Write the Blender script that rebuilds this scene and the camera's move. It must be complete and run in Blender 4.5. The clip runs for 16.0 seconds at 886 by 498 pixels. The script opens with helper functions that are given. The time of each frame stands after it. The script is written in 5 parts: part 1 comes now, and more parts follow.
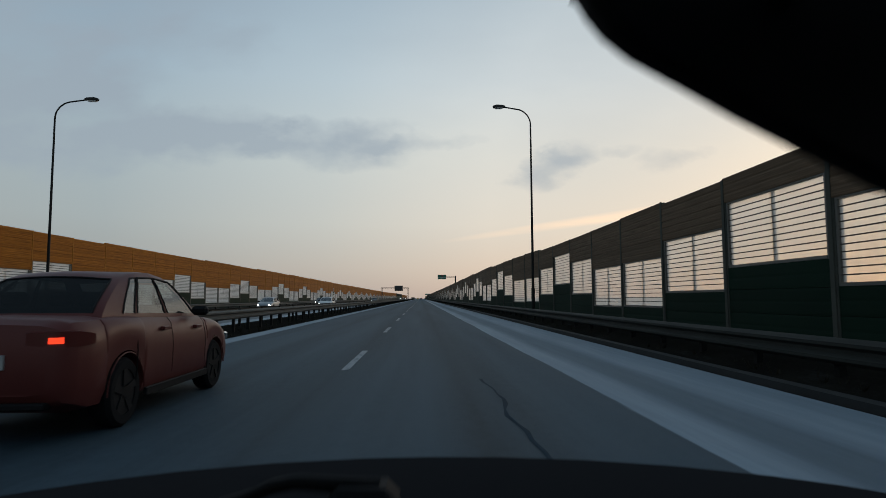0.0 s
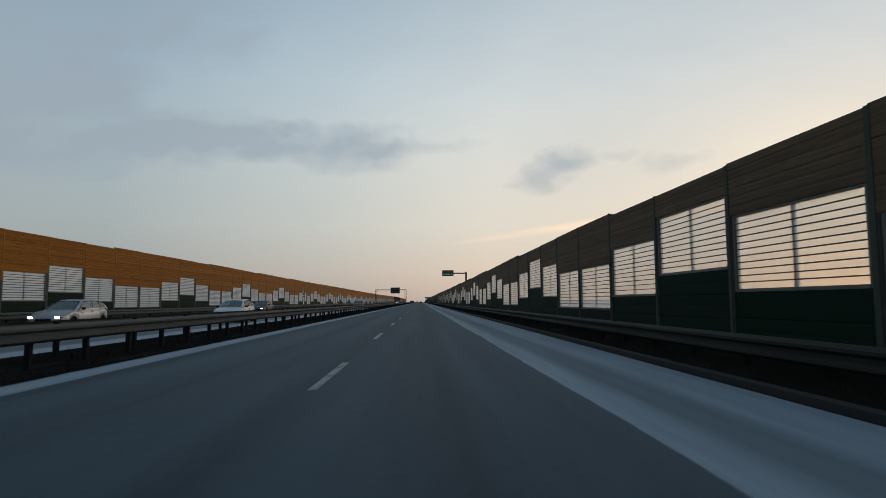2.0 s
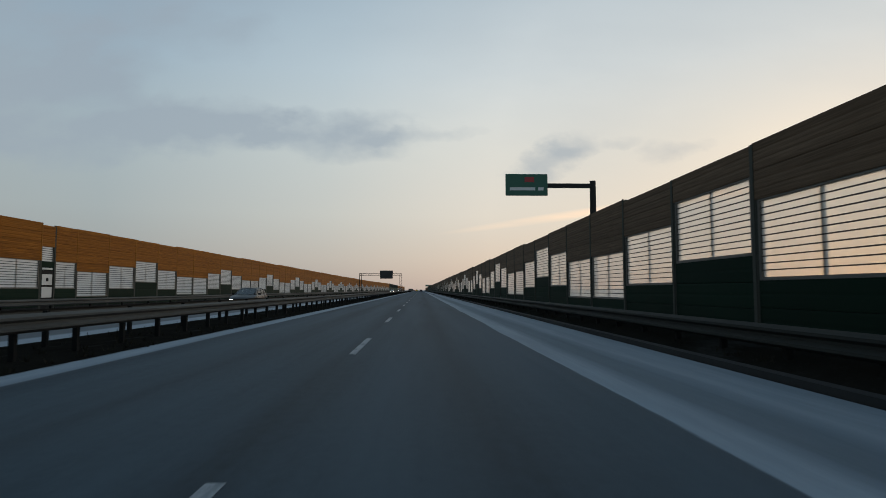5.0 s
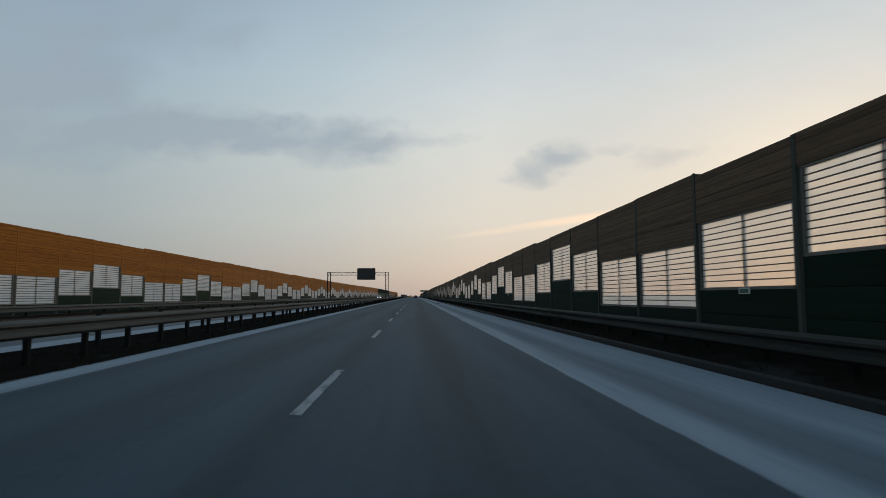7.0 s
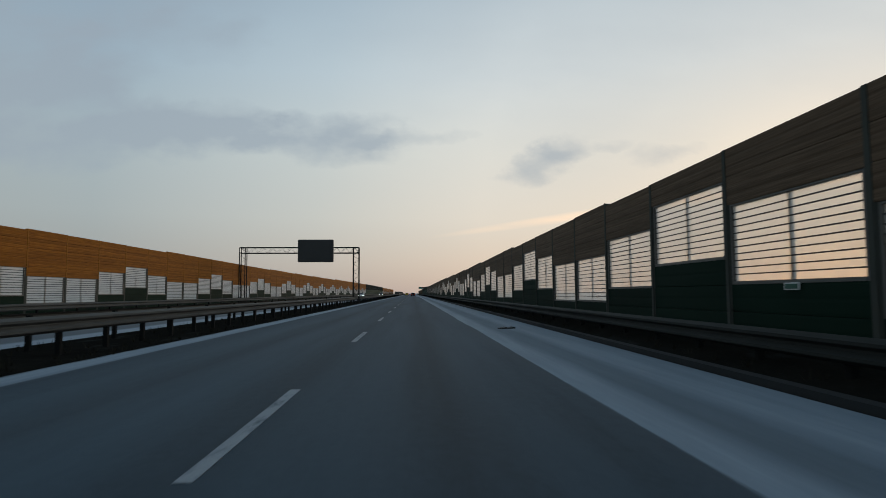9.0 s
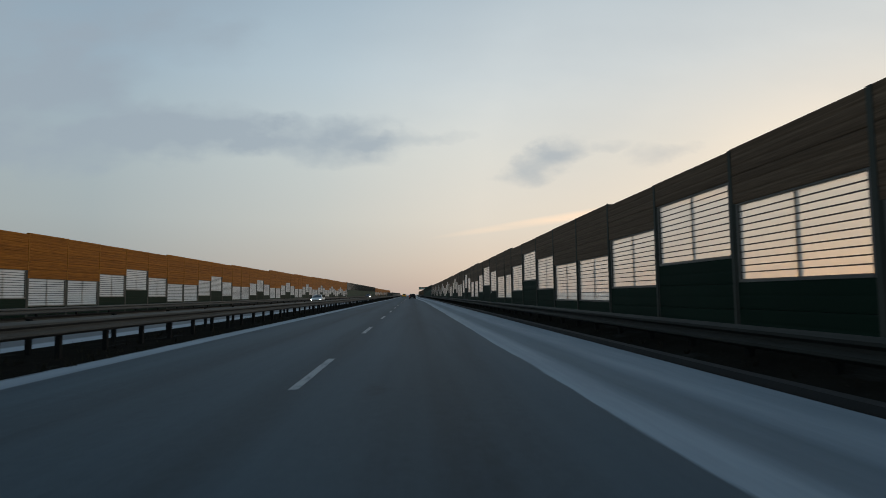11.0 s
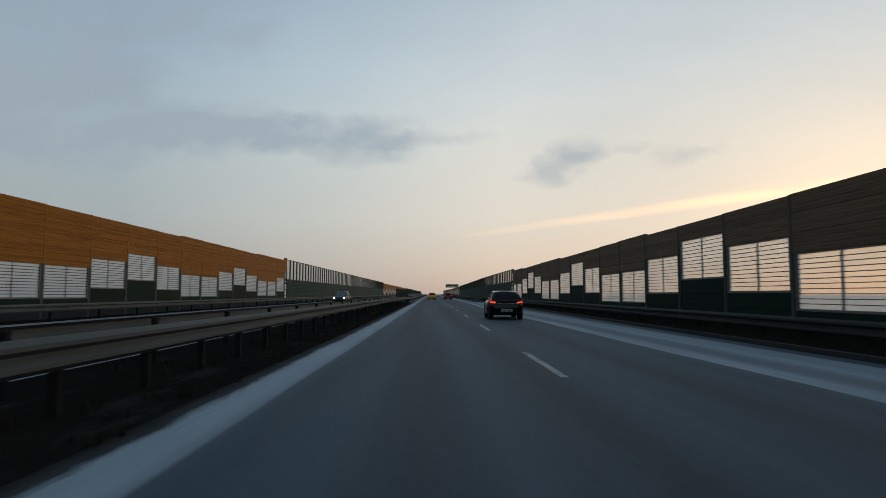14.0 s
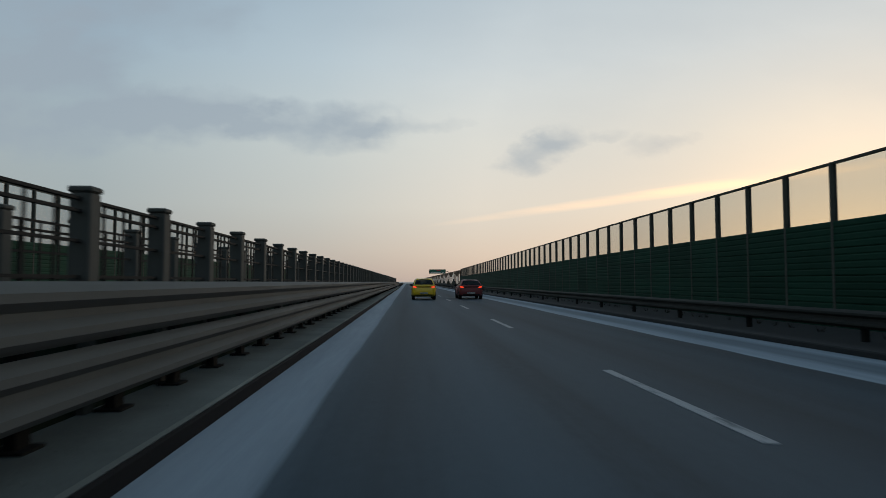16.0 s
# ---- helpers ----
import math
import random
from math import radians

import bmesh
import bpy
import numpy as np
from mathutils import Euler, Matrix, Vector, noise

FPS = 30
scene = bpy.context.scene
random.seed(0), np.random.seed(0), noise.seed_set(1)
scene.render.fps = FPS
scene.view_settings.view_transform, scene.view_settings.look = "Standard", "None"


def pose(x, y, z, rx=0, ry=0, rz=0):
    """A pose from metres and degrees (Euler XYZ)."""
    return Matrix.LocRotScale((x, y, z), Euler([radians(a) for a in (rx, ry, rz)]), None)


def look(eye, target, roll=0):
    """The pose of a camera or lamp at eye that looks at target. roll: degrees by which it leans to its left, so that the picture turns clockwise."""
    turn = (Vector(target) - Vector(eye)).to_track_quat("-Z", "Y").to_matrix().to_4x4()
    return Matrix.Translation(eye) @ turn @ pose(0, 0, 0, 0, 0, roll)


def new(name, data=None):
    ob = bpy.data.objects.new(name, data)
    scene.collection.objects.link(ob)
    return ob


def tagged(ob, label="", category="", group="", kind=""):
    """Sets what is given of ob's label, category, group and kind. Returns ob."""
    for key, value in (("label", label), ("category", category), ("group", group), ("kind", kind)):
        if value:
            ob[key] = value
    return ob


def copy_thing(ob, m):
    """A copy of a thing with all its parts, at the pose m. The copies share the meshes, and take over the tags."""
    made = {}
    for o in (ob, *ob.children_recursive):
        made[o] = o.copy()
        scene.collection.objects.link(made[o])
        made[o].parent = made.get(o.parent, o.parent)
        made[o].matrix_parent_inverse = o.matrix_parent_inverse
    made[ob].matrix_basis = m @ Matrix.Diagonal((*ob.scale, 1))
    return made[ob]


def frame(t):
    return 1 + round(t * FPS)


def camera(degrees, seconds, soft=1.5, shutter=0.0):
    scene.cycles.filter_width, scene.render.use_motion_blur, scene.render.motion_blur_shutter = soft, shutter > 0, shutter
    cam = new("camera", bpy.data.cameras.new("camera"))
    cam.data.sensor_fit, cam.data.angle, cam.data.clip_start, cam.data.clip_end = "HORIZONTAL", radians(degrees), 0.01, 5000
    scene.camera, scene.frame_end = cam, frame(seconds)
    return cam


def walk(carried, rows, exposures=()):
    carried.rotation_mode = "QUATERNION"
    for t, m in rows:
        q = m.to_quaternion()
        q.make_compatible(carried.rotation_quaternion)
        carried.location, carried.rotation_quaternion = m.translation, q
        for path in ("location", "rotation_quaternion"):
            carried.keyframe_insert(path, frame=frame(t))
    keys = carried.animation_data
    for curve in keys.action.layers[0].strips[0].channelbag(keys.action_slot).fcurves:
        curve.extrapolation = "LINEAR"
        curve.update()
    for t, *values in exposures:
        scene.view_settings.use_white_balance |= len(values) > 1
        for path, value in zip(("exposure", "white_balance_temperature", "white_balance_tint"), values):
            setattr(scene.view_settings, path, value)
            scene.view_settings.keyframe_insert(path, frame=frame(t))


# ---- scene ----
# ---- camera and drive ----
cam = camera(71.9, 16.0, soft=0.8, shutter=0.05)
EYE = 1.097
# seconds, place across and along the road, yaw, pitch and roll in degrees
DRIVE = [
    (0.00, 1.193, -12.98, -2.08, 4.59, 0.25),
    (0.50, 1.200, -6.07, -2.32, 4.87, 0.21),
    (1.00, 1.308, 1.74, -2.54, 4.95, 0.23),
    (1.50, 1.386, 10.41, -2.53, 4.92, 0.26),
    (2.00, 1.380, 19.92, -2.10, 4.91, 0.23),
    (2.50, 1.334, 30.21, -1.91, 4.90, 0.19),
    (3.00, 1.325, 41.18, -2.16, 4.72, 0.22),
    (3.50, 1.329, 52.67, -2.31, 4.21, 0.27),
    (4.00, 1.308, 64.60, -2.18, 3.82, 0.24),
    (4.50, 1.257, 76.98, -2.08, 3.70, 0.17),
    (5.00, 1.189, 89.83, -2.11, 3.82, 0.09),
    (5.50, 1.124, 103.18, -2.25, 4.07, 0.04),
    (6.00, 1.086, 117.07, -2.43, 4.30, 0.04),
    (6.50, 1.089, 131.50, -2.57, 4.40, 0.08),
    (7.00, 1.129, 146.46, -2.64, 4.37, 0.16),
    (7.50, 1.176, 161.89, -2.76, 4.37, 0.24),
    (8.00, 1.267, 177.80, -2.73, 4.28, 0.27),
    (8.50, 1.352, 194.15, -2.66, 4.22, 0.27),
    (9.00, 1.368, 210.81, -2.84, 4.12, 0.30),
    (9.50, 1.380, 227.71, -2.86, 4.13, 0.37),
    (10.00, 1.412, 244.84, -2.90, 4.16, 0.47),
    (10.50, 1.440, 262.22, -2.92, 4.19, 0.60),
    (11.00, 1.430, 279.88, -2.90, 4.21, 0.73),
    (11.50, 1.362, 297.88, -2.77, 4.21, 0.80),
    (12.00, 1.070, 316.27, -1.76, 4.05, 0.77),
    (12.50, 0.479, 335.07, -0.53, 4.19, 0.54),
    (13.00, -0.345, 354.24, 0.06, 4.11, 0.19),
    (13.50, -1.153, 373.67, -0.42, 4.21, -0.04),
    (14.00, -1.744, 393.25, -1.17, 4.20, -0.10),
    (14.50, -2.165, 412.83, -1.79, 3.40, -0.08),
    (15.00, -2.418, 432.29, -2.28, 3.02, -0.12),
    (15.50, -2.492, 451.41, -2.64, 2.85, -0.11),
    (16.00, -2.437, 469.96, -3.31, 3.08, -0.00),
]
walk(cam, [(t, pose(x, y, EYE, 90 + pitch, roll, yaw)) for t, x, y, yaw, pitch, roll in DRIVE])

# ---- dusk sky and low sun ----
GLOW = Vector((0.62, 0.78, 0.10)).normalized()


def link(tree, a, b):
    tree.links.new(a, b)


def node(tree, kind, **inputs):
    n = tree.nodes.new(kind)
    for key, value in inputs.items():
        n.inputs[key.replace("_", " ")].default_value = value
    return n


def ramp(tree, source, stops):
    n = tree.nodes.new("ShaderNodeValToRGB")
    while len(n.color_ramp.elements) < len(stops):
        n.color_ramp.elements.new(0.5)
    for e, (p, c) in zip(n.color_ramp.elements, stops):
        e.position, e.color = p, (*c, 1) if len(c) == 3 else c
    link(tree, source, n.inputs[0])
    return n.outputs[0]


def maths(tree, op, a, b=None):
    n = tree.nodes.new("ShaderNodeMath")
    n.operation = op
    for i, v in enumerate((a, b)):
        if v is None:
            continue
        if isinstance(v, (int, float)):
            n.inputs[i].default_value = v
        else:
            link(tree, v, n.inputs[i])
    return n.outputs[0]


def mixed(tree, fac, a, b, how="MIX"):
    n = tree.nodes.new("ShaderNodeMix")
    n.data_type, n.blend_type = "RGBA", how
    for i, v in ((0, fac), (6, a), (7, b)):
        if isinstance(v, (int, float)):
            n.inputs[i].default_value = v
        elif isinstance(v, tuple):
            n.inputs[i].default_value = (*v, 1)
        else:
            link(tree, v, n.inputs[i])
    return n.outputs[2]


def make_world():
    w = bpy.data.worlds.new("dusk_sky")
    w.use_nodes = True
    scene.world = w
    t = w.node_tree
    t.nodes.clear()
    out, bg = t.nodes.new("ShaderNodeOutputWorld"), t.nodes.new("ShaderNodeBackground")
    co = t.nodes.new("ShaderNodeTexCoord").outputs["Generated"]
    sep = t.nodes.new("ShaderNodeSeparateXYZ")
    link(t, co, sep.inputs[0])
    x, y, z = sep.outputs
    # height bands from the pale peach horizon to grey-blue
    base = ramp(t, z, [(0.0, (0.46, 0.40, 0.38)), (0.05, (0.56, 0.50, 0.465)), (0.12, (0.635, 0.61, 0.57)), (0.22, (0.655, 0.67, 0.645)),
                       (0.34, (0.57, 0.642, 0.685)), (0.5, (0.415, 0.515, 0.60)), (1.0, (0.25, 0.34, 0.42))])
    # paler and warmer towards the sunset, bluer away from it
    dot = t.nodes.new("ShaderNodeVectorMath")
    dot.operation = "DOT_PRODUCT"
    dot.inputs[1].default_value = GLOW
    link(t, co, dot.inputs[0])
    near = ramp(t, dot.outputs["Value"], [(0.0, (0, 0, 0)), (0.62, (0.03,) * 3), (0.86, (0.10,) * 3), (0.965, (0.38,) * 3), (1.0, (1, 1, 1))])
    side = ramp(t, dot.outputs["Value"], [(0.0, (0.47, 0.57, 0.66)), (0.42, (0.51, 0.63, 0.74)), (0.68, (0.755, 0.835, 0.90)), (0.85, (1.0, 1.0, 1.0)), (1.0, (0.92, 0.91, 0.91))])
    base = mixed(t, 1.0, base, side, "MULTIPLY")
    low = ramp(t, z, [(0.0, (0.8,) * 3), (0.14, (0.8,) * 3), (0.3, (0.15,) * 3), (1.0, (0, 0, 0))])
    glow = maths(t, "MULTIPLY", near, low)
    base = mixed(t, maths(t, "MULTIPLY", glow, 0.18), base, (0.68, 0.60, 0.52))
    # where the view points on the forward sky: u across, v up
    ahead = maths(t, "MAXIMUM", y, 0.05)
    u, v = maths(t, "DIVIDE", x, ahead), maths(t, "DIVIDE", z, ahead)
    comb = t.nodes.new("ShaderNodeCombineXYZ")
    link(t, u, comb.inputs[0])
    link(t, v, comb.inputs[1])
    front = ramp(t, y, [(0.0, (0, 0, 0)), (0.1, (0, 0, 0)), (0.35, (1, 1, 1)), (1.0, (1, 1, 1))])

    def wisps(sx, sy, scale, shift, detail=6.0, rough=0.55):
        mp = t.nodes.new("ShaderNodeMapping")
        mp.inputs["Scale"].default_value = (sx, sy, 1)
        mp.inputs["Location"].default_value = (shift, shift * 0.7, 0)
        link(t, comb.outputs[0], mp.inputs["Vector"])
        n = node(t, "ShaderNodeTexNoise", Scale=scale, Detail=detail, Roughness=rough)
        link(t, mp.outputs[0], n.inputs["Vector"])
        return n.outputs["Fac"]

    # ragged rims: the sky's coordinates shifted by fine noise
    wu = maths(t, "ADD", u, maths(t, "MULTIPLY", maths(t, "SUBTRACT", wisps(6.0, 10.0, 1.0, 3.3, 6.0, 0.55), 0.5), 0.24))
    wv = maths(t, "ADD", v, maths(t, "MULTIPLY", maths(t, "SUBTRACT", wisps(7.0, 11.0, 1.0, 7.7, 6.0, 0.55), 0.5), 0.11))

    def blob(u0, v0, su, sv, lean=0.0, u=wu, v=wv):
        """A soft oval on the forward sky: 1 in its middle, 0 past its rim."""
        du = maths(t, "DIVIDE", maths(t, "SUBTRACT", u, u0), su)
        rise = maths(t, "MULTIPLY", maths(t, "SUBTRACT", u, u0), lean)
        dv = maths(t, "DIVIDE", maths(t, "SUBTRACT", maths(t, "SUBTRACT", v, v0), rise), sv)
        q = maths(t, "ADD", maths(t, "MULTIPLY", du, du), maths(t, "MULTIPLY", dv, dv))
        return maths(t, "POWER", maths(t, "MAXIMUM", maths(t, "SUBTRACT", 1.0, maths(t, "MULTIPLY", q, 0.7)), 0.0), 1.4)

    # banks of grey cloud
    rag = wisps(3.0, 6.5, 1.6, 0.4)
    soft = wisps(1.2, 3.0, 1.5, 2.1, 5.0)
    banks = None
    for u0, v0, su, sv, lean, amount in ((-0.36, 0.272, 0.17, 0.046, -0.05, 1.7), (-0.16, 0.255, 0.17, 0.036, -0.06, 1.4), (0.01, 0.258, 0.09, 0.017, 0.10, 0.7), (-0.58, 0.245, 0.15, 0.040, 0.0, 1.5), (-0.55, 0.345, 0.14, 0.055, 0.1, 1.5), (-0.50, 0.43, 0.15, 0.05, 0.15, 0.9),
                                         (-0.74, 0.31, 0.14, 0.10, 0.1, 1.7), (-0.32, 0.42, 0.09, 0.035, 0.2, 0.6), (-0.64, 0.49, 0.4, 0.13, 0.1, 0.8), (0.215, 0.226, 0.068, 0.034, 0.35, 1.05), (0.34, 0.246, 0.06, 0.012, 0.1, 0.5), (0.43, 0.232, 0.055, 0.024, 0.2, 0.7)):
        m = maths(t, "MULTIPLY", blob(u0, v0, su, sv, lean), amount)
        banks = m if banks is None else maths(t, "ADD", banks, m)
    banks = maths(t, "MULTIPLY", banks, ramp(t, rag, [(0.0, (0.05,) * 3), (0.28, (0.2,) * 3), (0.62, (1, 1, 1)), (1.0, (1, 1, 1))]))
    haze = maths(t, "MULTIPLY", ramp(t, soft, [(0.0, (0, 0, 0)), (0.45, (0, 0, 0)), (0.7, (1, 1, 1)), (1.0, (1, 1, 1))]),
                 ramp(t, v, [(0.0, (0, 0, 0)), (0.12, (0.1,) * 3), (0.3, (0.5,) * 3), (1.0, (0.6,) * 3)]))
    banks = maths(t, "ADD", banks, maths(t, "MULTIPLY", haze, 0.38))
    banks = maths(t, "MULTIPLY", maths(t, "MINIMUM", banks, 1.0), front)
    base = mixed(t, maths(t, "MULTIPLY", banks, 0.80), base, (0.29, 0.36, 0.44))
    # a lit streak of cloud that climbs towards the sunset
    thin = wisps(2.5, 26.0, 1.5, 1.3)
    streak = maths(t, "ADD", maths(t, "MULTIPLY", blob(0.53, 0.164, 0.43, 0.0095, 0.145, u, v), 1.05), maths(t, "MULTIPLY", blob(0.75, 0.19, 0.4, 0.02, 0.12, u, v), 0.25))
    streak = maths(t, "MULTIPLY", maths(t, "MULTIPLY", streak, front), ramp(t, thin, [(0.0, (0.15,) * 3), (0.35, (0.3,) * 3), (0.6, (1, 1, 1)), (1.0, (1, 1, 1))]))
    base = mixed(t, streak, base, (1.0, 0.745, 0.55))
    # a trace of clear-sky scattering behind the cloud
    sky = t.nodes.new("ShaderNodeTexSky")
    sky.sky_type, sky.sun_disc = "NISHITA", False
    sky.sun_elevation, sky.sun_rotation = radians(5), math.atan2(GLOW.x, GLOW.y)
    tint = mixed(t, 0.017, base, sky.outputs[0], "ADD")
    tint = mixed(t, 1.0, tint, (1.04, 1.0, 0.957), "MULTIPLY")
    link(t, tint, bg.inputs["Color"])
    bg.inputs["Strength"].default_value = 1.0
    link(t, bg.outputs[0], out.inputs["Surface"])


make_world()
sun = new("sun", bpy.data.lights.new("sun", "SUN"))
sun.data.energy, sun.data.angle, sun.data.color = 0.32, radians(14), (1.0, 0.76, 0.55)
sun.matrix_world = look((GLOW.x * 100, GLOW.y * 100, 18), (0, 0, 0))


# ---- materials ----
def material(name, rough=0.6, metal=0.0, spec=0.5):
    m = bpy.data.materials.new(name)
    m.use_nodes = True
    t = m.node_tree
    b = t.nodes["Principled BSDF"]
    b.inputs["Roughness"].default_value, b.inputs["Metallic"].default_value = rough, metal
    b.inputs["Specular IOR Level"].default_value = spec
    return m, t, b


def coords(t, scale=(1, 1, 1), which="Object"):
    mp = t.nodes.new("ShaderNodeMapping")
    mp.inputs["Scale"].default_value = scale
    link(t, t.nodes.new("ShaderNodeTexCoord").outputs[which], mp.inputs["Vector"])
    return mp.outputs[0]


def world_coords(t, scale=(1, 1, 1)):
    mp = t.nodes.new("ShaderNodeMapping")
    mp.inputs["Scale"].default_value = scale
    link(t, t.nodes.new("ShaderNodeNewGeometry").outputs["Position"], mp.inputs["Vector"])
    return mp.outputs[0]


def noisy(t, vec, scale, detail=4.0, rough=0.55):
    n = node(t, "ShaderNodeTexNoise", Scale=scale, Detail=detail, Roughness=rough)
    link(t, vec, n.inputs["Vector"])
    return n.outputs["Fac"]


def bumped(t, b, height, strength=0.3, distance=0.02):
    n = node(t, "ShaderNodeBump", Strength=strength, Distance=distance)
    link(t, height, n.inputs["Height"])
    link(t, n.outputs[0], b.inputs["Normal"])


def plain(name, color, rough=0.6, metal=0.0, wear=0.25, scale=6.0, bump=0.0, spec=0.5, spread=0.0):
    """A surface of one colour with stains at two scales; spread: how far copies differ."""
    m, t, b = material(name, rough, metal, spec)
    v = world_coords(t)
    big, fine = noisy(t, v, scale * 0.12, 4), noisy(t, v, scale * 3, 5)
    dark = tuple(c * (1 - wear) for c in color)
    lite = tuple(min(1, c * (1 + wear * 0.6)) for c in color)
    c = mixed(t, big, dark, lite)
    c = mixed(t, maths(t, "MULTIPLY", fine, 0.35), c, dark)
    if spread:
        rnd = t.nodes.new("ShaderNodeObjectInfo").outputs["Random"]
        c = mixed(t, rnd, c, mixed(t, 1.0, c, (1 - spread,) * 3, "MULTIPLY"))
    link(t, c, b.inputs["Base Color"])
    if bump:
        bumped(t, b, fine, bump, 0.01)
    return m


def make_asphalt():
    """Worn grey asphalt, paler wheel tracks, frost lying on the margins that no wheel clears."""
    m, t, b = material("frosted_asphalt", 0.75, 0.0, 0.3)
    pos = t.nodes.new("ShaderNodeNewGeometry").outputs["Position"]
    sep = t.nodes.new("ShaderNodeSeparateXYZ")
    link(t, pos, sep.inputs[0])
    x = sep.outputs[0]
    grain = noisy(t, pos, 34, 5, 0.8)
    gravel = ramp(t, noisy(t, world_coords(t, (1, 0.6, 1)), 9, 6, 0.75), [(0.0, (0,) * 3), (0.36, (0,) * 3), (0.64, (1,) * 3), (1.0, (1,) * 3)])
    patch = ramp(t, noisy(t, world_coords(t, (1.1, 0.045, 1)), 1.0, 6, 0.6), [(0.0, (0,) * 3), (0.3, (0.05,) * 3), (0.7, (0.95,) * 3), (1.0, (1,) * 3)])
    tar = noisy(t, world_coords(t, (0.9, 0.35, 1)), 0.8, 6)
    c = mixed(t, patch, (0.014, 0.029, 0.040), (0.044, 0.077, 0.102))
    c = mixed(t, maths(t, "MULTIPLY", grain, 0.5), c, (0.010, 0.014, 0.018))
    spots = ramp(t, tar, [(0.0, (1, 1, 1)), (0.27, (1, 1, 1)), (0.31, (0, 0, 0)), (1.0, (0, 0, 0))])
    c = mixed(t, maths(t, "MULTIPLY", spots, 0.55), c, (0.008, 0.011, 0.014))
    c = mixed(t, maths(t, "MULTIPLY", gravel, 0.38), c, (0.044, 0.072, 0.093))
    # wheel tracks: pale streaks that follow the lanes
    swap = maths(t, "MULTIPLY", maths(t, "MINIMUM", maths(t, "MAXIMUM", maths(t, "DIVIDE", maths(t, "SUBTRACT", sep.outputs[1], 395.0), 30.0), 0.0), 1.0), 0.8)
    tracks = maths(t, "ABSOLUTE", maths(t, "SINE", maths(t, "MULTIPLY", maths(t, "ADD", x, maths(t, "ADD", swap, 0.05)), math.pi / 1.74)))
    c = mixed(t, 1.0, c, ramp(t, tracks, [(0.0, (0.84,) * 3), (1.0, (1.16,) * 3)]), "MULTIPLY")
    c = mixed(t, maths(t, "MULTIPLY", maths(t, "MULTIPLY", tracks, patch), 0.6), c, (0.048, 0.080, 0.104))
    # the bridge's slow lane is toned darker from the joint on
    lane_dark = maths(t, "MULTIPLY", ramp(t, maths(t, "DIVIDE", maths(t, "SUBTRACT", sep.outputs[1], 471.9), 2.0), [(0.0, (0,) * 3), (0.1, (1,) * 3), (1.0, (1,) * 3)]),
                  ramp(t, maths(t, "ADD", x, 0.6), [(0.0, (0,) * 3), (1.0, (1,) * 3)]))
    c = mixed(t, lane_dark, c, mixed(t, 1.0, c, (0.70, 0.70, 0.71), "MULTIPLY"))
    # frost by distance from the lanes, with drifting edges
    wob = maths(t, "MULTIPLY", maths(t, "SUBTRACT", noisy(t, world_coords(t, (1.5, 0.12, 1)), 1.0, 7, 0.65), 0.5), 0.26)
    # the right-hand frost creeps inwards as the road nears the bridge
    creep = ramp(t, maths(t, "DIVIDE", maths(t, "SUBTRACT", sep.outputs[1], 370.0), 100.0), [(0.0, (0,) * 3), (0.3, (0.4,) * 3), (0.7, (0.9,) * 3), (0.9, (0.6,) * 3), (1.0, (0.6,) * 3)])
    xr = maths(t, "ADD", maths(t, "ADD", x, wob), creep)
    right = ramp(t, maths(t, "MULTIPLY", maths(t, "SUBTRACT", xr, 2.88), 0.43), [(0.0, (0,) * 3), (0.15, (0.06,) * 3), (0.165, (1.0,) * 3), (0.30, (0.95,) * 3), (0.42, (0.42,) * 3), (0.58, (0.42,) * 3), (0.72, (0.9,) * 3), (1.0, (0.8,) * 3)])
    shift = ramp(t, maths(t, "DIVIDE", maths(t, "SUBTRACT", sep.outputs[1], 370.0), 80.0), [(0.0, (0,) * 3), (0.55, (0.30,) * 3), (1.0, (0.38,) * 3)])
    rim = maths(t, "SUBTRACT", maths(t, "ADD", shift, -3.42), maths(t, "ADD", x, maths(t, "MULTIPLY", wob, 0.6)))
    left = ramp(t, rim, [(0.0, (0,) * 3), (0.14, (0.08,) * 3), (0.20, (0.75,) * 3), (0.34, (1.0,) * 3), (1.0, (1.0,) * 3)])
    right = maths(t, "MULTIPLY", right, ramp(t, maths(t, "SUBTRACT", maths(t, "ADD", xr, maths(t, "MULTIPLY", creep, 0.1)), 4.9), [(0.0, (1,) * 3), (0.50, (1,) * 3), (0.62, (0.1,) * 3), (1.0, (0.05,) * 3)]))
    frost = maths(t, "ADD", right, left)
    streaks = noisy(t, world_coords(t, (2.2, 0.14, 1)), 1.3, 7, 0.68)
    frost = maths(t, "MULTIPLY", frost, ramp(t, streaks, [(0.0, (0.68,) * 3), (0.42, (0.80,) * 3), (0.6, (0.97,) * 3), (1.0, (1,) * 3)]))
    c = mixed(t, frost, c, (0.27, 0.325, 0.375))
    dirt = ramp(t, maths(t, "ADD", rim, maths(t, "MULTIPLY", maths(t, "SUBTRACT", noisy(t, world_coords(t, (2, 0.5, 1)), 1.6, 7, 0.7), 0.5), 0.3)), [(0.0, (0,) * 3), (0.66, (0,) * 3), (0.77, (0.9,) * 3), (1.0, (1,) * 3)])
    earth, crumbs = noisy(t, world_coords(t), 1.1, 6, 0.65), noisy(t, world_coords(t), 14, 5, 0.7)
